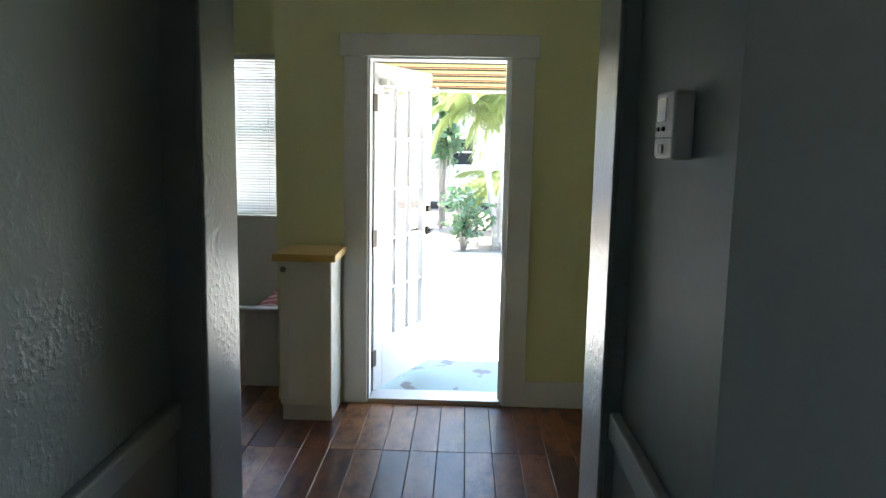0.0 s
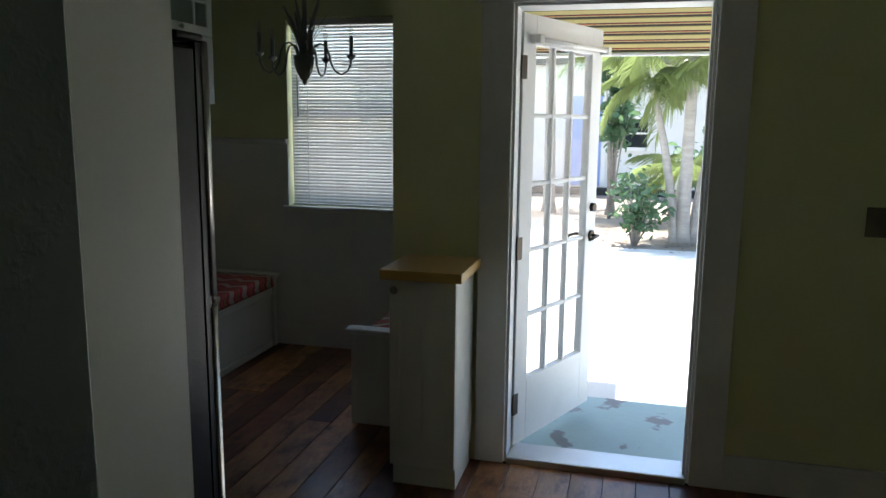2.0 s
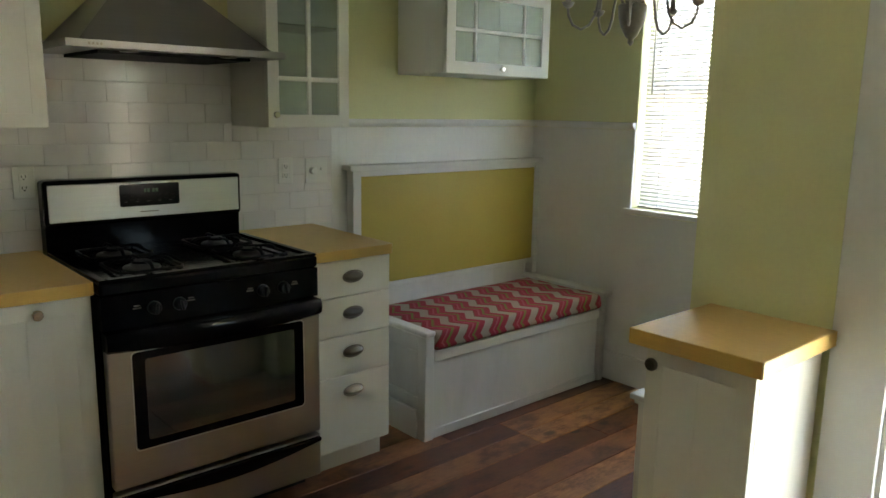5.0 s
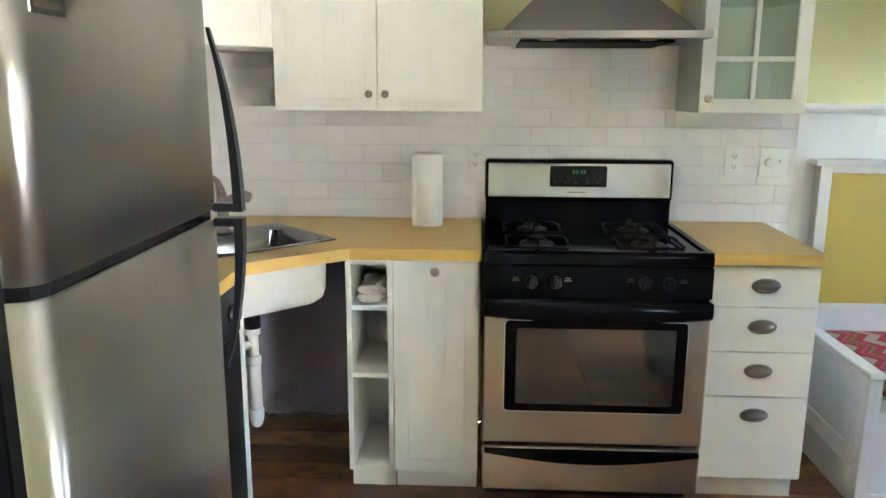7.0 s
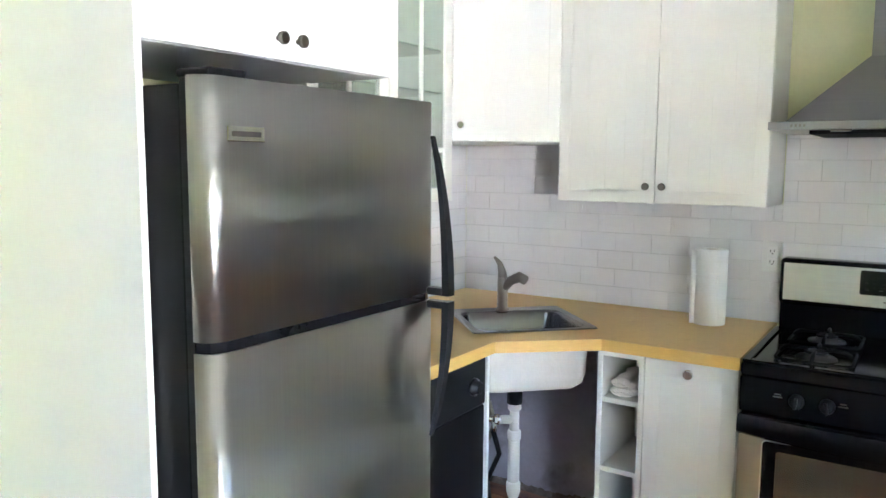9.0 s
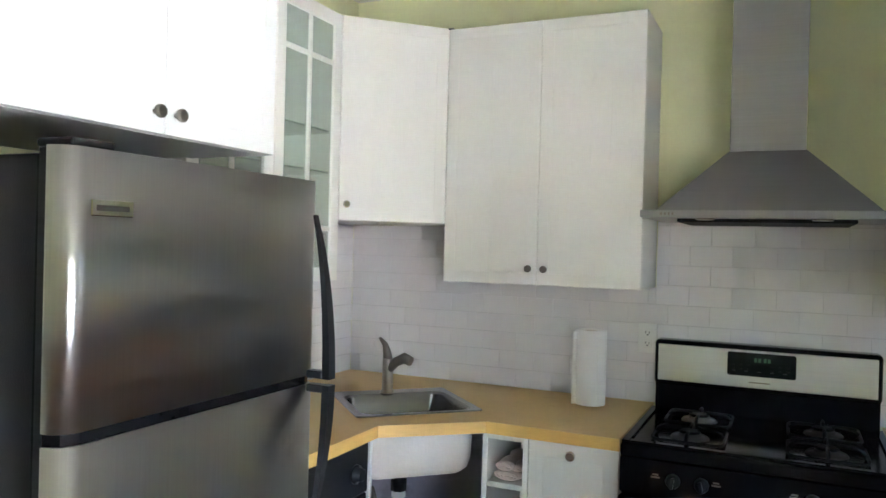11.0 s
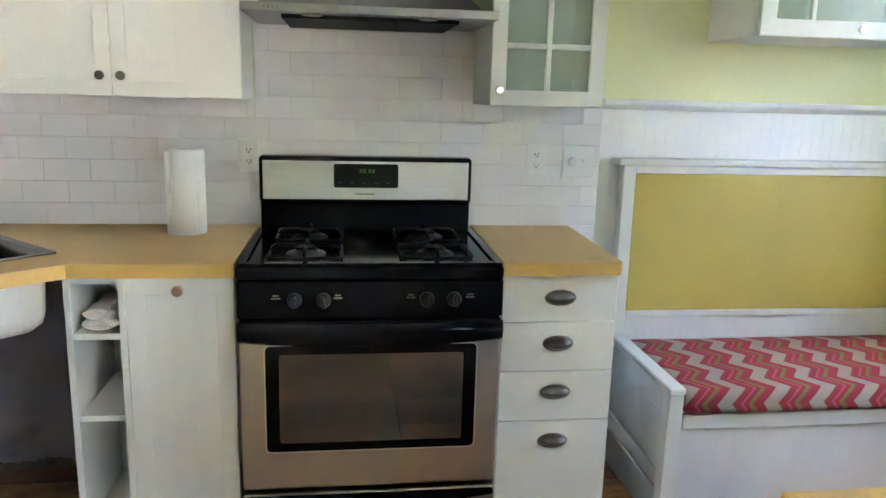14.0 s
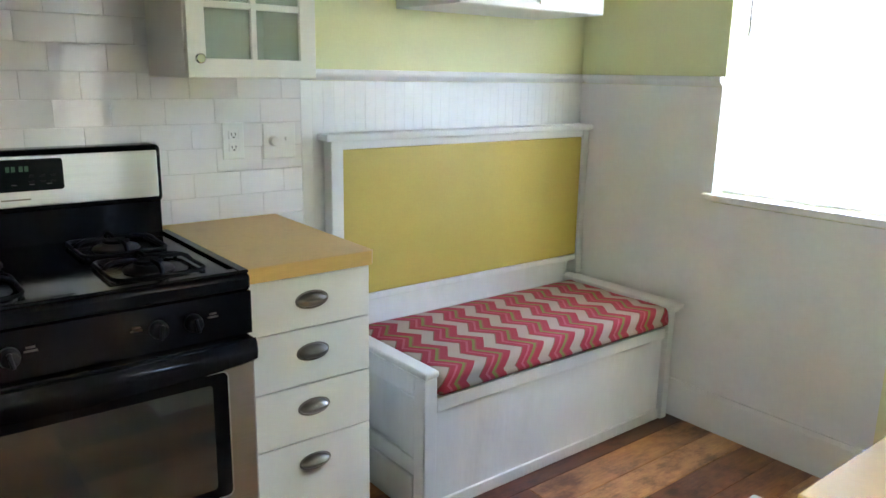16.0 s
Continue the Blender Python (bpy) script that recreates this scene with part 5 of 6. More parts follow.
def bench(m, length, depth, tall_back):
    """A box bench with panelled end arms; local x along it, front at y = 0."""
    o = thing("bench", m, "white painted box bench, brush marks showing" if tall_back else "white painted bench under the yellow wall", "bench", group="nook benches")
    part("front_panel", B(0.055, 0.02, 0.022, length - 0.046, 0.04, 0.40, bevel=0.002, seg=1), M_BENCH, o)
    part("foot_rail", B(0.055, 0.010, 0.0, length - 0.046, 0.0195, 0.045, bevel=0.003, seg=1), M_BENCH, o)
    part("top_rail", B(0.055, 0.008, 0.355, length - 0.046, 0.0195, 0.405, bevel=0.003, seg=1), M_BENCH, o)
    part("seat_board", B(0.055, 0.0405, 0.383, length - 0.046, depth, 0.405), M_BENCH, o)
    left = bmesh.new()
    box(left, 0.0, 0.0, 0.0, 0.05, 0.055, 0.478, bevel=0.004, seg=2)
    box(left, 0.014, 0.0552, 0.0, 0.05, depth, 0.478, bevel=0.002, seg=1)
    a = part("arm", left, M_BENCH, o)
    part("cap", B(-0.004, -0.006, 0.4785, 0.054, depth, 0.502, bevel=0.008, seg=3), M_BENCH, a)
    # framed side: rails above and below, a stile behind, a stepped plinth
    part("side_rail", B(0.002, 0.0555, 0.405, 0.0138, depth - 0.01, 0.4775, bevel=0.003, seg=1), M_BENCH, a)
    part("side_rail", B(0.002, 0.0555, 0.135, 0.0138, depth - 0.01, 0.195, bevel=0.003, seg=1), M_BENCH, a)
    part("side_stile", B(0.002, 0.0555, 0.1955, 0.0138, 0.13, 0.4045, bevel=0.003, seg=1), M_BENCH, a)
    part("side_plinth", B(-0.006, 0.0555, 0.0, 0.0138, depth - 0.01, 0.1345, bevel=0.003, seg=1), M_BENCH, a)
    right = bmesh.new()
    box(right, length - 0.040, 0.0, 0.0, length, 0.032, 0.462, bevel=0.003, seg=1)
    box(right, length - 0.036, 0.0322, 0.0, length - 0.004, depth, 0.462, bevel=0.002, seg=1)
    a = part("arm", right, M_BENCH, o)
    part("corbel", B(length - 0.046, -0.010, 0.4625, length + 0.012, depth, 0.4785, bevel=0.006, seg=2), M_BENCH, a)
    part("cap", B(length - 0.056, -0.022, 0.479, length + 0.024, depth, 0.500, bevel=0.006, seg=2), M_BENCH, a)
    return o


b1 = bench(pose(-2.346, 4.362, 0, 0, 0, 90), 1.272, 0.595, True)
back = bmesh.new()
box(back, 0.003, 0.545, 0.5025, 0.051, 0.60, 1.155, bevel=0.003, seg=1)
box(back, 1.275, 0.545, 0.5015, 1.311, 0.60, 1.155, bevel=0.003, seg=1)
box(back, 0.0512, 0.55, 1.125, 1.2748, 0.60, 1.155, bevel=0.003, seg=1)
box(back, 0.0512, 0.55, 0.567, 1.2748, 0.60, 0.592, bevel=0.003, seg=1)
box(back, 0.0552, 0.565, 0.4055, 1.2254, 0.5945, 0.5668, bevel=0.002, seg=1)
bf = part("back_frame", back, M_BENCH, b1, "white framed bench back")
part("top_cap", B(-0.022, 0.528, 1.1555, 1.318, 0.60, 1.180, bevel=0.005), M_BENCH, bf)
pad = B(0.0515, 0.553, 0.5925, 1.2745, 0.59, 1.1245, bevel=0.006, seg=2)
part("back_pad", pad, M_OLIVE, b1, "olive yellow vinyl back pad")


def cushion(m, w, d, h):
    """A soft slab with rounded edges, slightly crowned and uneven."""
    bm = bmesh.new()
    box(bm, 0, 0, 0, w, d, h)
    bmesh.ops.subdivide_edges(bm, edges=[e for e in bm.edges if abs(e.verts[0].co.z - e.verts[1].co.z) < 1e-6], cuts=11, use_grid_fill=True)
    outer = [e for e in bm.edges if len(e.link_faces) == 2 and e.calc_face_angle(0) > 1.0]
    bmesh.ops.bevel(bm, geom=outer, offset=0.026, segments=4, affect="EDGES", profile=0.5)
    for v in bm.verts:
        x, y, z = v.co
        inside = min(1.0, min(x, w - x, y, d - y) / 0.12)
        if z > h * 0.6:
            v.co.z = z + 0.007 * inside + 0.005 * noise.noise(Vector((x * 6, y * 6, 0)))
        elif z > 0.01 and y < 0.03:
            v.co.y = y + 0.006 * noise.noise(Vector((x * 9, 3.0, z * 9))) - 0.004
    return single("cushion", bm, M_CHEVRON, m, "red, cream and green chevron seat cushion on the bench", "cushion", smooth=True)


cushion(pose(-2.338, 4.418, 0.4065, 0, 0, 90), 1.172, 0.545, 0.082)
b2 = bench(pose(-1.368, NN - 0.02, 0, 0, 0, -90), 1.175, 0.29, False)
cushion(pose(-1.335, NN - 0.078, 0.4065, 0, 0, -90), 1.04, 0.26, 0.065)

# low cabinet beside the garden door
LCT = 0.935
lc = thing("base_cabinet", pose(-0.972, 3.925, 0, 0, 0, 0), "narrow cream base cabinet beside the garden door", "cabinet")
part("body", B(0, 0.0, 0.1, 0.278, 0.318, LCT - 0.042, bevel=0.001, seg=1), M_CREAM, lc)
part("plinth", B(0.004, 0.02, 0, 0.274, 0.30, 0.0995), M_CREAM, lc)
knob(panel_door(lc, 0, 0.278, 0.1, LCT - 0.044, M_CREAM, border=0.045), 0.026, LCT - 0.085, M_NICKEL, y=-0.018, r=0.016)
lct = thing("worktop", pose(-0.998, 3.868, LCT), "honey wood laminate top on the narrow cabinet", "worktop")
part("board", B(0, 0, -0.04, 0.332, 0.376, 0, bevel=0.002), M_COUNTER, lct)
for a in ((0.001, -0.0015, 0.331, -0.0002), (-0.0015, 0.001, -0.0002, 0.375), (0.3322, 0.001, 0.3335, 0.375)):
    part("edge_band", B(a[0], a[1], -0.0385, a[2], a[3], -0.0015), M_EDGEBAND, lct, "yellow edge strip")

# chandelier in the nook
CHX, CHY, CHZ = -1.775, 4.90, 1.70
chd = thing("chandelier", pose(CHX, CHY, CHZ), "aged silver-grey candle chandelier with leaf spray over the nook", "chandelier")
part("bowl", lathe(bmesh.new(), [(0.002, 0.0), (0.012, 0.012), (0.010, 0.024), (0.022, 0.034), (0.042, 0.072), (0.052, 0.108), (0.0555, 0.15), (0.049, 0.155), (0.02, 0.157)], 20), M_SILVER, chd)
for k in range(5):
    an = radians(14 + 72 * k)
    c, s = math.cos(an), math.sin(an)
    arm_pts = [(0.035, 0.15), (0.055, 0.20), (0.085, 0.218), (0.115, 0.205), (0.133, 0.165), (0.143, 0.115), (0.165, 0.075), (0.197, 0.058), (0.23, 0.075), (0.247, 0.11), (0.25, 0.14)]
    a = part("arm", tube(bmesh.new(), [(r * c, r * s, z) for r, z in arm_pts], 0.0055, 8), M_SILVER, chd)
    dish = lathe(bmesh.new(), [(0.008, 0.135), (0.020, 0.146), (0.025, 0.158), (0.012, 0.161), (0.0105, 0.164), (0.0105, 0.255), (0.007, 0.258)], 14)
    dish.transform(Matrix.Translation((0.25 * c, 0.25 * s, 0)))
    part("candle_cup", dish, M_SILVER, a)
    bulb = lathe(bmesh.new(), [(0.007, 0.2585), (0.014, 0.275), (0.013, 0.292), (0.005, 0.312), (0.001, 0.322)], 12)
    bulb.transform(Matrix.Translation((0.25 * c, 0.25 * s, 0)))
    part("bulb", bulb, M_BULB, a, "clear candle bulb", smooth=True)
random.seed(7)
for k in range(16):
    an = 2 * math.pi * k / 16 + random.uniform(-0.1, 0.1)
    c, s = math.cos(an), math.sin(an)
    R, H = random.uniform(0.06, 0.15), random.uniform(0.32, 0.47)
    bm = bmesh.new()
    prev = None
    for q in range(7):
        u = q / 6
        r, z, w = 0.02 + R * u ** 1.6, 0.15 + (H - 0.15) * u, 0.003 + 0.009 * math.sin(math.pi * min(1, u * 1.02)) ** 0.8
        row = [bm.verts.new((r * c - w * s, r * s + w * c, z)), bm.verts.new((r * c + w * s, r * s - w * c, z)), bm.verts.new(((r + 0.003) * c, (r + 0.003) * s, z - 0.002))]
        if prev:
            for i in range(3):
                bm.faces.new((prev[i], prev[(i + 1) % 3], row[(i + 1) % 3], row[i]))
        prev = row
    part("leaf", bm, M_SILVER, chd)
part("stem", tube(bmesh.new(), [(0, 0, 0.13), (0, 0, CEIL - CHZ - 0.03)], 0.008, 10), M_SILVER, chd)
part("ceiling_rose", lathe(bmesh.new(), [(0.055, CEIL - CHZ - 0.03), (0.06, CEIL - CHZ - 0.005), (0.06, CEIL - CHZ + 0.001)], 20), M_SILVER, chd)

# thermostat in the hall
th = thing("thermostat", pose(HALL_E, 1.170, 1.512, 0, 0, -90), "pale plastic wall thermostat with a small display", "thermostat")
tb = part("case", B(0.0, -0.0305, 0.0, 0.10, -0.0005, 0.097, bevel=0.005), M_BEIGE, th)
part("display", B(0.018, -0.0315, 0.055, 0.06, -0.0307, 0.088), M_LCD, tb)
part("cover_seam", B(0.004, -0.0312, 0.030, 0.096, -0.0306, 0.0312), M_DARK, tb)
for x in (0.02, 0.05):
    part("button", B(x, -0.034, 0.040, x + 0.012, -0.0307, 0.047, bevel=0.002, seg=1), M_DARK, tb)
part("button", B(0.04, -0.033, 0.008, 0.056, -0.0307, 0.022, bevel=0.003, seg=1), M_WALLPLATE, tb)
# switch plates by the garden door
for x in (0.83, 0.985):
    o = thing("wall_switch", pose(x, NY - 0.0003, 1.15), "dull brown wall switch plate on the yellow wall", "switch", group="switches by the garden door")
    pl = part("plate", B(-0.0, -0.006, -0.055, 0.115, 0, 0.06, bevel=0.003), M_SWITCH, o)
    for dx in (0.03, 0.075):
        part("toggle", B(dx, -0.016, -0.005, dx + 0.01, -0.0062, 0.012, bevel=0.002, seg=1), M_SWITCH, pl)

# ---- garden door leaf ----
LEAF = pose(DOOR_L + 0.012, NY + 0.105, 0.03, 0, 0, 66.5)
dl = thing("garden_door", LEAF, "white fifteen-pane glazed door standing open outwards", "door")
LW, LH, LT = 0.748, 1.945, 0.042
fbm = bmesh.new()
x0, x1, z0, z1 = 0.105, LW - 0.105, 0.30, LH - 0.125
box(fbm, 0, 0, 0, x0, LT, LH, bevel=0.002, seg=1)
box(fbm, x1, 0, 0, LW, LT, LH, bevel=0.002, seg=1)
box(fbm, x0, 0, 0, x1, LT, z0, bevel=0.002, seg=1)
box(fbm, x0, 0, z1, x1, LT, LH, bevel=0.002, seg=1)
part("door_frame", fbm, M_WHITE, dl)
us = [x0 + (x1 - x0) * k / 3 for k in range(4)]
vs = [z0 + (z1 - z0) * k / 5 for k in range(6)]
for u in us[1:-1]:
    part("glazing_bar", B(u - 0.010, 0.006, z0, u + 0.010, LT - 0.006, z1, bevel=0.004, seg=1), M_WHITE, dl)
for v in vs[1:-1]:
    part("glazing_bar", B(x0, 0.008, v - 0.010, x1, LT - 0.008, v + 0.010, bevel=0.004, seg=1), M_WHITE, dl)
for i in range(3):
    for j in range(5):
        p = part("pane", B(us[i] + 0.0005, 0.019, vs[j] + 0.0005, us[i + 1] - 0.0005, 0.023, vs[j + 1] - 0.0005), M_GLASS, dl)
        p.visible_shadow = False
lv = bmesh.new()
tube(lv, [(LW - 0.05, 0.0, 0.915), (LW - 0.05, -0.045, 0.915), (LW - 0.10, -0.05, 0.912), (LW - 0.15, -0.048, 0.905)], 0.008, 8)
tube(lv, [(LW - 0.05, LT, 0.915), (LW - 0.05, LT + 0.045, 0.915), (LW - 0.10, LT + 0.05, 0.912), (LW - 0.15, LT + 0.048, 0.905)], 0.008, 8)
tube(lv, [(LW - 0.05, LT - 0.001, 0.915), (LW - 0.05, LT + 0.012, 0.915)], 0.026, 14)
tube(lv, [(LW - 0.05, 0.001, 0.915), (LW - 0.05, -0.012, 0.915)], 0.026, 14)
part("lever_handle", lv, M_BRASS, dl, "dark metal lever handle")
part("deadbolt", tube(bmesh.new(), [(LW - 0.05, -0.02, 1.06), (LW - 0.05, LT + 0.02, 1.06)], 0.022, 14), M_BRASS, dl, "dark deadbolt")
rod = bmesh.new()
tube(rod, [(0.06, -0.035, LH - 0.105), (LW - 0.02, -0.035, LH - 0.105)], 0.011, 10)
part("curtain_rod", rod, M_WALLPLATE, dl, "white curtain rod with end brackets")
for x in (0.055, LW - 0.035):
    part("bracket", B(x, -0.05, LH - 0.125, x + 0.035, -0.0003, LH - 0.085, bevel=0.005), M_WALLPLATE, dl)
for z in (0.20, 0.93, 1.72):
    part("hinge", B(-0.014, -0.004, z - 0.05, 0.028, -0.0003, z + 0.05, bevel=0.001, seg=1), M_BRASS, dl, "dark worn hinge")

# ---- porch and garden ----
# awning's shadow edge, put into colour: darker slab up to here, pale patio beyond
PORCH_Y = 5.31
structure("porch_slab", B(NOOK_E + 0.145, NY + 0.1605, -0.14, 3.5, PORCH_Y, -0.035, bevel=0.01), M_SLAB, "pale blue-green painted concrete porch, paint peeling", "porch")
structure("pavement", B(-7, PORCH_Y + 0.002, -0.2, 7, 10.9, -0.06), M_PATIO, "pale concrete patio, starting at the awning's shadow line", "patio")
g = bmesh.new()
bmesh.ops.create_grid(g, x_segments=60, y_segments=60, size=60)
for v in g.verts:
    d = v.co.length
    v.co.z = -0.16 + (0.09 if v.co.y > 10.4 else 0.0) + 0.04 * noise.noise(v.co * 0.6)
structure("ground", g, M_SOIL, "sandy garden ground strewn with leaf litter", "ground")
aw = thing("awning", pose(2.6, 5.72, 1.925, 0, 0, 90), "striped fabric porch awning on a pale frame", "awning")
ab = bmesh.new()
box(ab, -1.45, 0, 0, 0, 3.6, 0.004)
canopy = part("canopy", ab, M_AWNING, aw, "dark red, black and cream striped canopy")
canopy.matrix_local = pose(0, 0, 0, 0, 26, 0)
part("front_bar", tube(bmesh.new(), [(0.0, 0.0, -0.012), (0.0, 3.6, -0.012)], 0.011, 10), M_WALLPLATE, aw, "pale front bar")
for v in (0.03, 3.55):
    part("arm", tube(bmesh.new(), [(-0.02, v, -0.012), (-1.29, v, 0.30)], 0.012, 8), M_WALLPLATE, aw, "pale folding arm")
# garden shed with clapboard
shed = thing("garden_shed", pose(-6.55, 18.5, -0.1), "white clapboard shed with a blue door", "shed")
SW_, SH_ = 8.0, 2.9
part("wall", B(0, 0.03, 0.18, SW_, 3.0, SH_), M_SIDING, shed)
boards = bmesh.new()
for k in range(26):
    z = 0.2 + k * 0.104
    vs = [boards.verts.new(p) for p in ((0, -0.004, z), (SW_, -0.004, z), (SW_, 0.018, z + 0.108), (0, 0.018, z + 0.108), (0, 0.0295, z), (SW_, 0.0295, z))]
    boards.faces.new((vs[0], vs[1], vs[2], vs[3]))
    boards.faces.new((vs[4], vs[5], vs[1], vs[0]))
tagged(part("clapboard", boards, M_SIDING, shed), kind="stuff")
part("base", B(-0.1, -0.25, 0, SW_ + 0.1, 3.0, 0.17), M_DARK, shed, "dark shadowed plinth")
sd = part("door", B(4.95, -0.035, 0.22, 5.75, -0.006, 2.22, bevel=0.005), M_BLUEDOOR, shed, "blue painted door")
part("door_trim", B(5.76, -0.03, 0.2, 5.86, -0.005, 2.32), M_SIDING, sd)
part("knob", tube(bmesh.new(), [(5.62, -0.035, 1.15), (5.62, -0.08, 1.15)], 0.03, 10), M_BRASS, sd)
sw = part("window", B(6.07, -0.02, 1.10, 6.75, -0.006, 1.72), M_WINDARK, shed, "dark window")
wfm = bmesh.new()
for a in ((5.98, 1.02, 6.07, 1.80), (6.75, 1.02, 6.84, 1.80), (6.07, 1.02, 6.75, 1.10), (6.07, 1.72, 6.75, 1.80), (6.07, 1.39, 6.75, 1.43)):
    box(wfm, a[0], -0.045, a[1], a[2], -0.007, a[3])
part("frame", wfm, M_SIDING, sw)
rf = prism(bmesh.new(), [(-0.3, -0.4), (SW_ + 0.3, -0.4), (SW_ + 0.3, 3.3), (-0.3, 3.3)], SH_ + 0.002, SH_ + 0.12)
part("roof", rf, M_ROOF, shed)


def frond(length, droop, count, width):
    """A feather frond: a bent rib with leaflets in two ranks; it starts along +x."""
    bm = bmesh.new()
    pts = []
    for k in range(13):
        s = k / 12
        pts.append(Vector((length * (s - 0.16 * s * s * droop), 0, length * (0.42 * s - 0.62 * droop * s * s))))
    tube(bm, pts, [0.012 * (1 - 0.8 * k / 12) for k in range(13)], 4)
    for k in range(count):
        s = 0.15 + 0.85 * k / count
        i = min(11, int(s * 12))
        p = pts[i].lerp(pts[i + 1], s * 12 - i)
        ln = length * 0.34 * math.sin(math.pi * (0.12 + 0.8 * s)) ** 0.7
        for side in (-1, 1):
            d = Vector((0.55, side * 0.8, -0.35 - 0.55 * random.random())).normalized()
            q, e = p + d * ln * 0.55, p + d * ln + Vector((0, 0, -0.34 * ln))
            w = Vector((width, 0, 0.3 * width))
            a = [bm.verts.new(v) for v in (p - w * 0.4, p + w * 0.4, q + w, q - w, e)]
            bm.faces.new((a[0], a[1], a[2], a[3]))
            bm.faces.new((a[3], a[2], a[4]))
    return bm


def palm(x, y, lean, height, radius, n, length, label, seed):
    random.seed(seed)
    o = thing("palm_tree", pose(x, y, -0.1), label, "palm tree", group="garden palms")
    pts, rad = [], []
    for k in range(15):
        s = k / 14
        pts.append((lean[0] * s * s * 0.6 + lean[0] * 0.4 * s, lean[1] * s, height * s))
        rad.append(radius * (1.25 - 0.45 * s) * (1.04 if k % 2 else 0.97) + (0.04 if k == 0 else 0))
    part("trunk", tube(bmesh.new(), pts, rad, 12), M_BARK, o, "pale ringed trunk")
    crown = bmesh.new()
    for k in range(n):
        f = frond(length * random.uniform(0.8, 1.15), random.uniform(0.8, 1.7), 46, 0.010)
        f.transform(Matrix.Translation(pts[-1]) @ pose(0, 0, 0, random.uniform(-12, 12), random.uniform(-45, 12), 360 * k / n + random.uniform(-14, 14)))
        me = bpy.data.meshes.new("tmp")
        f.to_mesh(me)
        f.free()
        crown.from_mesh(me)
        bpy.data.meshes.remove(me)
    part("crown", crown, M_FROND, o, "arching feather fronds")
    return o


palm(0.52, 11.5, (-0.40, 0.1), 2.15, 0.052, 16, 0.85, "slender leaning palm with bright arching fronds", 1)
palm(0.62, 11.52, (0.02, 0.0), 2.75, 0.075, 18, 1.30, "pale palm with a straight ringed trunk", 2)
palm(0.76, 11.6, (0.45, 0.1), 2.5, 0.068, 20, 1.45, "palm with a pale trunk leaning outwards", 3)
palm(-1.5, 14.6, (-0.1, 0.2), 3.3, 0.09, 16, 2.0, "tall palm in front of the shed", 4)
palm(0.62, 13.4, (0.1, 0.0), 0.85, 0.08, 15, 1.0, "low bushy palm behind the others", 5)
palm(2.1, 13.0, (0.2, 0.0), 1.4, 0.09, 15, 1.6, "bushy palm beside the clump", 6)
palm(-0.42, 14.6, (0.0, 0.0), 2.75, 0.06, 14, 1.0, "palm between the clump and the shed", 7)


def shrub(x, y, w, h, count, label, seed, leaf=0.07, low=0.25):
    random.seed(seed)
    o = thing("shrub", pose(x, y, -0.1), label, "shrub")
    stems, leaves = bmesh.new(), bmesh.new()
    for k in range(14):
        an, r = random.uniform(0, 2 * math.pi), random.uniform(0.2, 0.9) * w / 2
        top = Vector((r * math.cos(an), r * math.sin(an), h * random.uniform(0.55, 1.0) * (1 - 0.35 * (2 * r / w) ** 2)))
        midp = top * 0.5 + Vector((0, 0, 0.08 * h))
        tube(stems, [(0.02 * math.cos(an), 0.02 * math.sin(an), 0), midp, top], [0.014, 0.009, 0.004], 5)
        for q in range(count // 14):
            s = random.uniform(low, 1.05)
            c = midp.lerp(top, (s - 0.5) * 2) if s > 0.5 else midp * (2 * s)
            c = c + Vector((random.gauss(0, 0.085), random.gauss(0, 0.085), random.gauss(0, 0.07)))
            c.z = max(c.z, 0.05)
            rot = Euler((random.uniform(-1, 1), random.uniform(-1, 1), random.uniform(0, 6.28))).to_matrix()
            ls = leaf * random.uniform(0.6, 1.3)
            pts = [c + rot @ Vector(p) * ls for p in ((-1, 0, 0), (-0.3, 0.5, 0.12), (0.5, 0.42, 0.1), (1, 0, -0.1), (0.5, -0.42, 0.1), (-0.3, -0.5, 0.12))]
            leaves.faces.new([leaves.verts.new(p) for p in pts])
    tagged(part("stem", stems, M_BARK, o), kind="stuff")
    part("foliage", leaves, M_LEAF, o, "broad green leaves")
    return o


shrub(0.0, 11.35, 0.95, 1.05, 430, "broad-leaved green shrub at the patio's edge", 11, 0.06)
shrub(-0.42, 14.1, 1.1, 3.3, 620, "tall slim green bush by the shed", 15, 0.085, 0.62)
shrub(1.5, 15.0, 2.4, 1.5, 1200, "dense dark green shrub behind the palms", 12, 0.10)
shrub(3.4, 13.5, 3.0, 2.4, 1000, "dense green shrub beside the garden", 13, 0.11)
shrub(-3.6, 13.0, 2.4, 2.8, 900, "tall green shrub by the shed", 14, 0.1)
random.seed(21)
lit = bmesh.new()
for k in range(500):
    x, y = random.uniform(-2.2, 2.5), random.uniform(10.6, 12.6)
    a, s = random.uniform(0, 6.28), random.uniform(0.02, 0.05)
    z = -0.05 + random.uniform(0, 0.02)
    lit.faces.new([lit.verts.new((x + s * math.cos(a + q) * (1 if i % 2 == 0 else 0.45), y + s * math.sin(a + q) * (1 if i % 2 == 0 else 0.45), z + random.uniform(0, 0.012))) for i, q in enumerate((0, 1.57, 3.14, 4.71))])
single("fallen_leaves", lit, material("dry_leaf", (0.22, 0.14, 0.08), 0.9, vary=0.4), Matrix(), "dry brown leaves scattered on the ground", "leaves", kind="stuff")

# ---- floor boards and wall tiles ----
random.seed(5)
PW = 0.1365
grid_mesh = {}


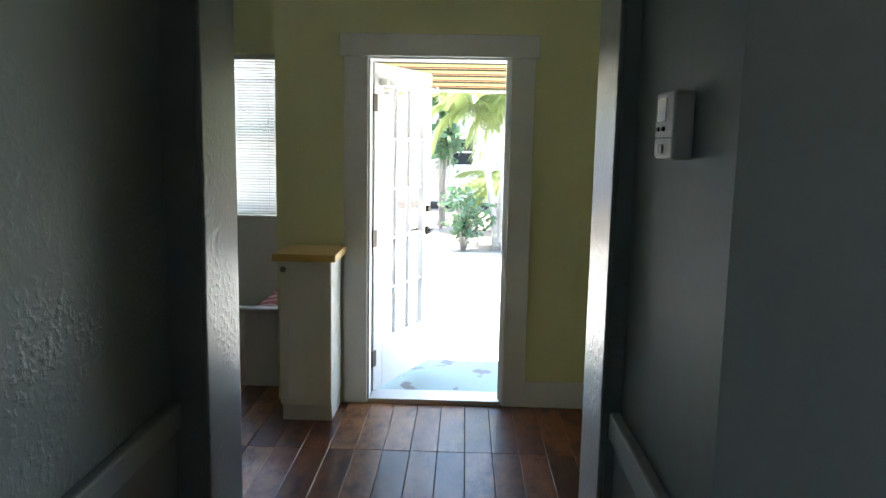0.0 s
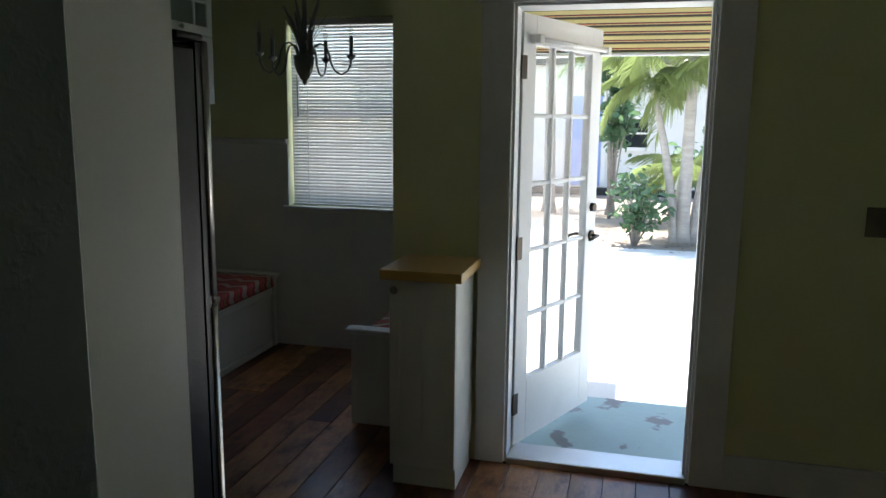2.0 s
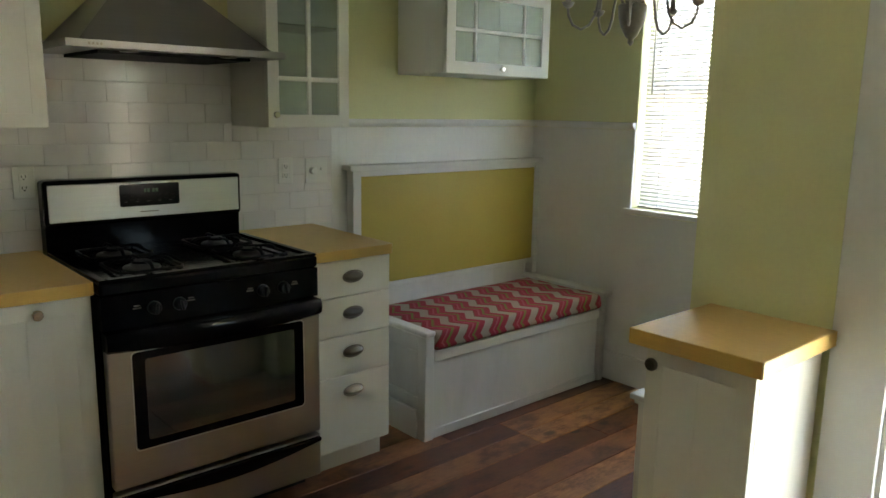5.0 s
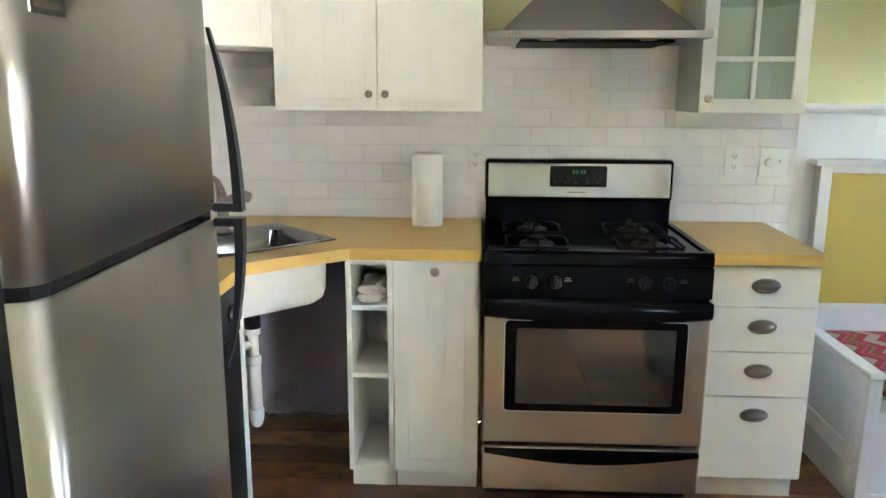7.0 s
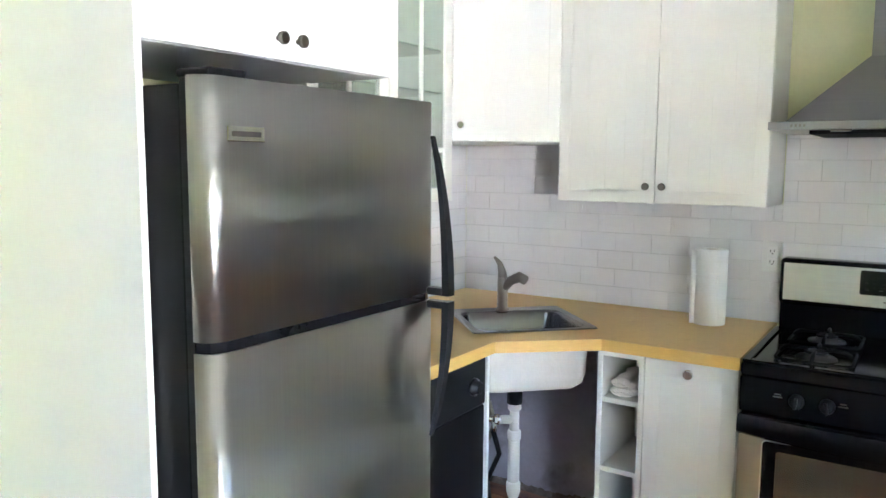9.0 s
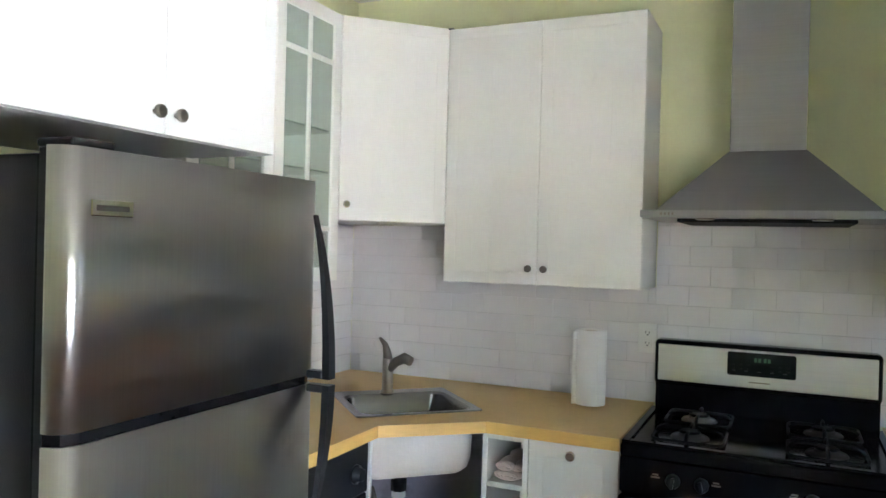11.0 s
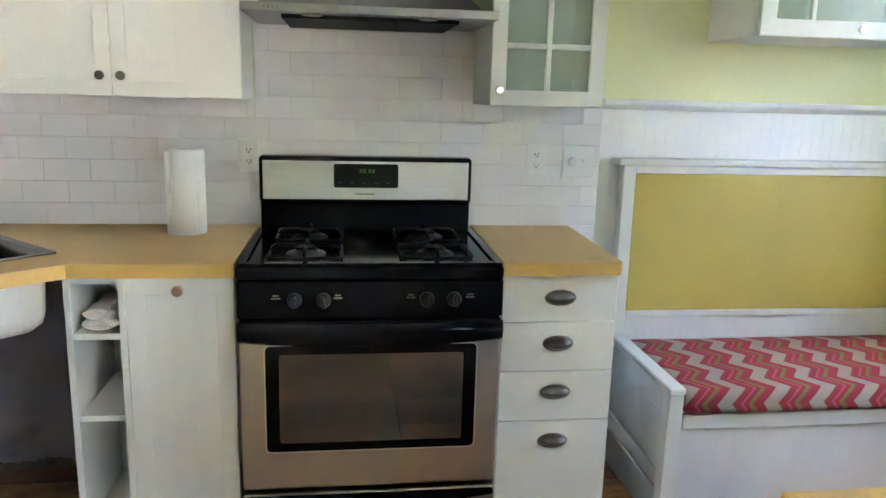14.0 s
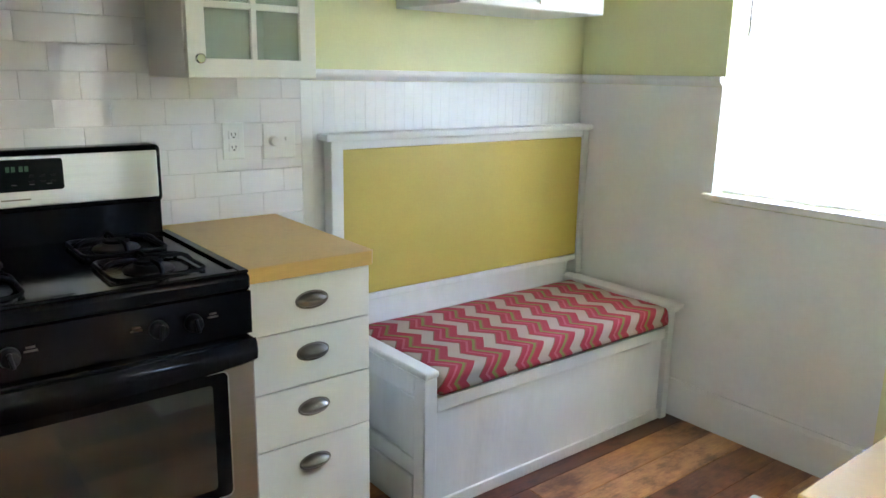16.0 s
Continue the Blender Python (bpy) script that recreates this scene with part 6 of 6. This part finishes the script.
def board_mesh(w, ln):
    key = (round(w, 4), round(ln, 3))
    if key not in grid_mesh:
        bm = bmesh.new()
        box(bm, 0.0012, 0.0012, -0.020, w - 0.0012, ln - 0.0012, 0.0)
        top = [e for e in bm.edges if all(v.co.z > -0.001 for v in e.verts)]
        bmesh.ops.bevel(bm, geom=top, offset=0.0018, segments=1, affect="EDGES")
        me = bpy.data.meshes.new("floor_board")
        bmesh.ops.recalc_face_normals(bm, faces=bm.faces)
        bm.to_mesh(me)
        bm.free()
        me.materials.append(M_PLANK)
        grid_mesh[key] = me
    return grid_mesh[key]


BREAK = 3.57
col = 0
x = WX
while x < SIDE_X - 0.01:
    w = min(PW, SIDE_X - x)
    inside = NN if x + w < NOOK_E + 0.02 else NY - 0.0205
    start = -2.2 if x + w > HALL_W - 0.1 else SY - 0.1
    spans = ((start, BREAK), (BREAK, inside)) if x < EX else ((-2.2, 0.98),)
    for y0, y1 in spans:
        y = y0
        while y < y1 - 0.01:
            ln = random.choice((0.9, 1.2, 1.5, 1.8, 2.2))
            if y1 - y - ln < 0.4:
                ln = y1 - y
            o = new("floor_board", board_mesh(w, ln))
            o.location = (x, y, random.uniform(-0.0008, 0.0004))
            o.parent = bed
            y += ln
    x += w

TL, THH = 0.1524, 0.0762
tile_meshes = {}


def tile_mesh(w, h):
    key = (round(w, 4), round(h, 4))
    if key not in tile_meshes:
        bm = bmesh.new()
        box(bm, 0.0003, -0.0040, 0.0010, w - 0.0003, 0.004, h - 0.0010)
        f = [e for e in bm.edges if all(v.co.y < -0.004 for v in e.verts)]
        bmesh.ops.bevel(bm, geom=f, offset=0.0007, segments=1, affect="EDGES")
        me = bpy.data.meshes.new("tile")
        bmesh.ops.recalc_face_normals(bm, faces=bm.faces)
        bm.to_mesh(me)
        bm.free()
        me.materials.append(M_TILE)
        tile_meshes[key] = me
    return tile_meshes[key]


def tiling(m, u0, u1, z0, tops, phase):
    """Running bond over one wall; tops are (from, to, upper edge) along it."""
    high = max(t for a, b, t in tops)
    bb = bmesh.new()
    for a, b, t in tops:
        box(bb, a, 0.0006, z0, b, 0.0078, t)
    backing = single("tiled_splashback", bb, M_GROUT, m, "white glazed brick tiles in running bond", "tiles", kind="structure")
    j = 0
    z = z0
    while z < high - 0.004:
        u = u0 - ((phase + (TL / 2 if j % 2 else 0)) % TL)
        while u < u1 - 0.003:
            low = min([t for a, b, t in tops if a < u + TL and b > u] or [z0])
            for a, b, t in tops if low < z + THH else [(u0, u1, high)]:
                a, b, h = max(u, u0, a), min(u + TL, u1, b), min(THH, t - z)
                if b - a > 0.006 and h > 0.004:
                    o = new("tile", tile_mesh(b - a, h))
                    o.parent = backing
                    o.location = (a, random.uniform(-0.0003, 0.0003), z)
                    o.rotation_euler = (radians(random.uniform(-0.12, 0.12)), 0, radians(random.uniform(-0.12, 0.12)))
            u += TL
        z += THH
        j += 1


Y0 = SY + 0.011
tiling(pose(WX + 0.0085, Y0, 0, 0, 0, 90), 0, 4.2895 - Y0, CT, [(0, 2.2615 - Y0, 1.587), (2.2615 - Y0, 3.03 - Y0, 1.362), (3.03 - Y0, 3.801 - Y0, 1.66), (3.801 - Y0, 4.2895 - Y0, 1.362)], Y0 - 2.924)
tiling(pose(-1.632, SY + 0.0085, 0, 0, 0, 180), 0, 1.325, CT, [(0, 0.716, 1.362), (0.716, 1.325, 1.587)], 0.05)
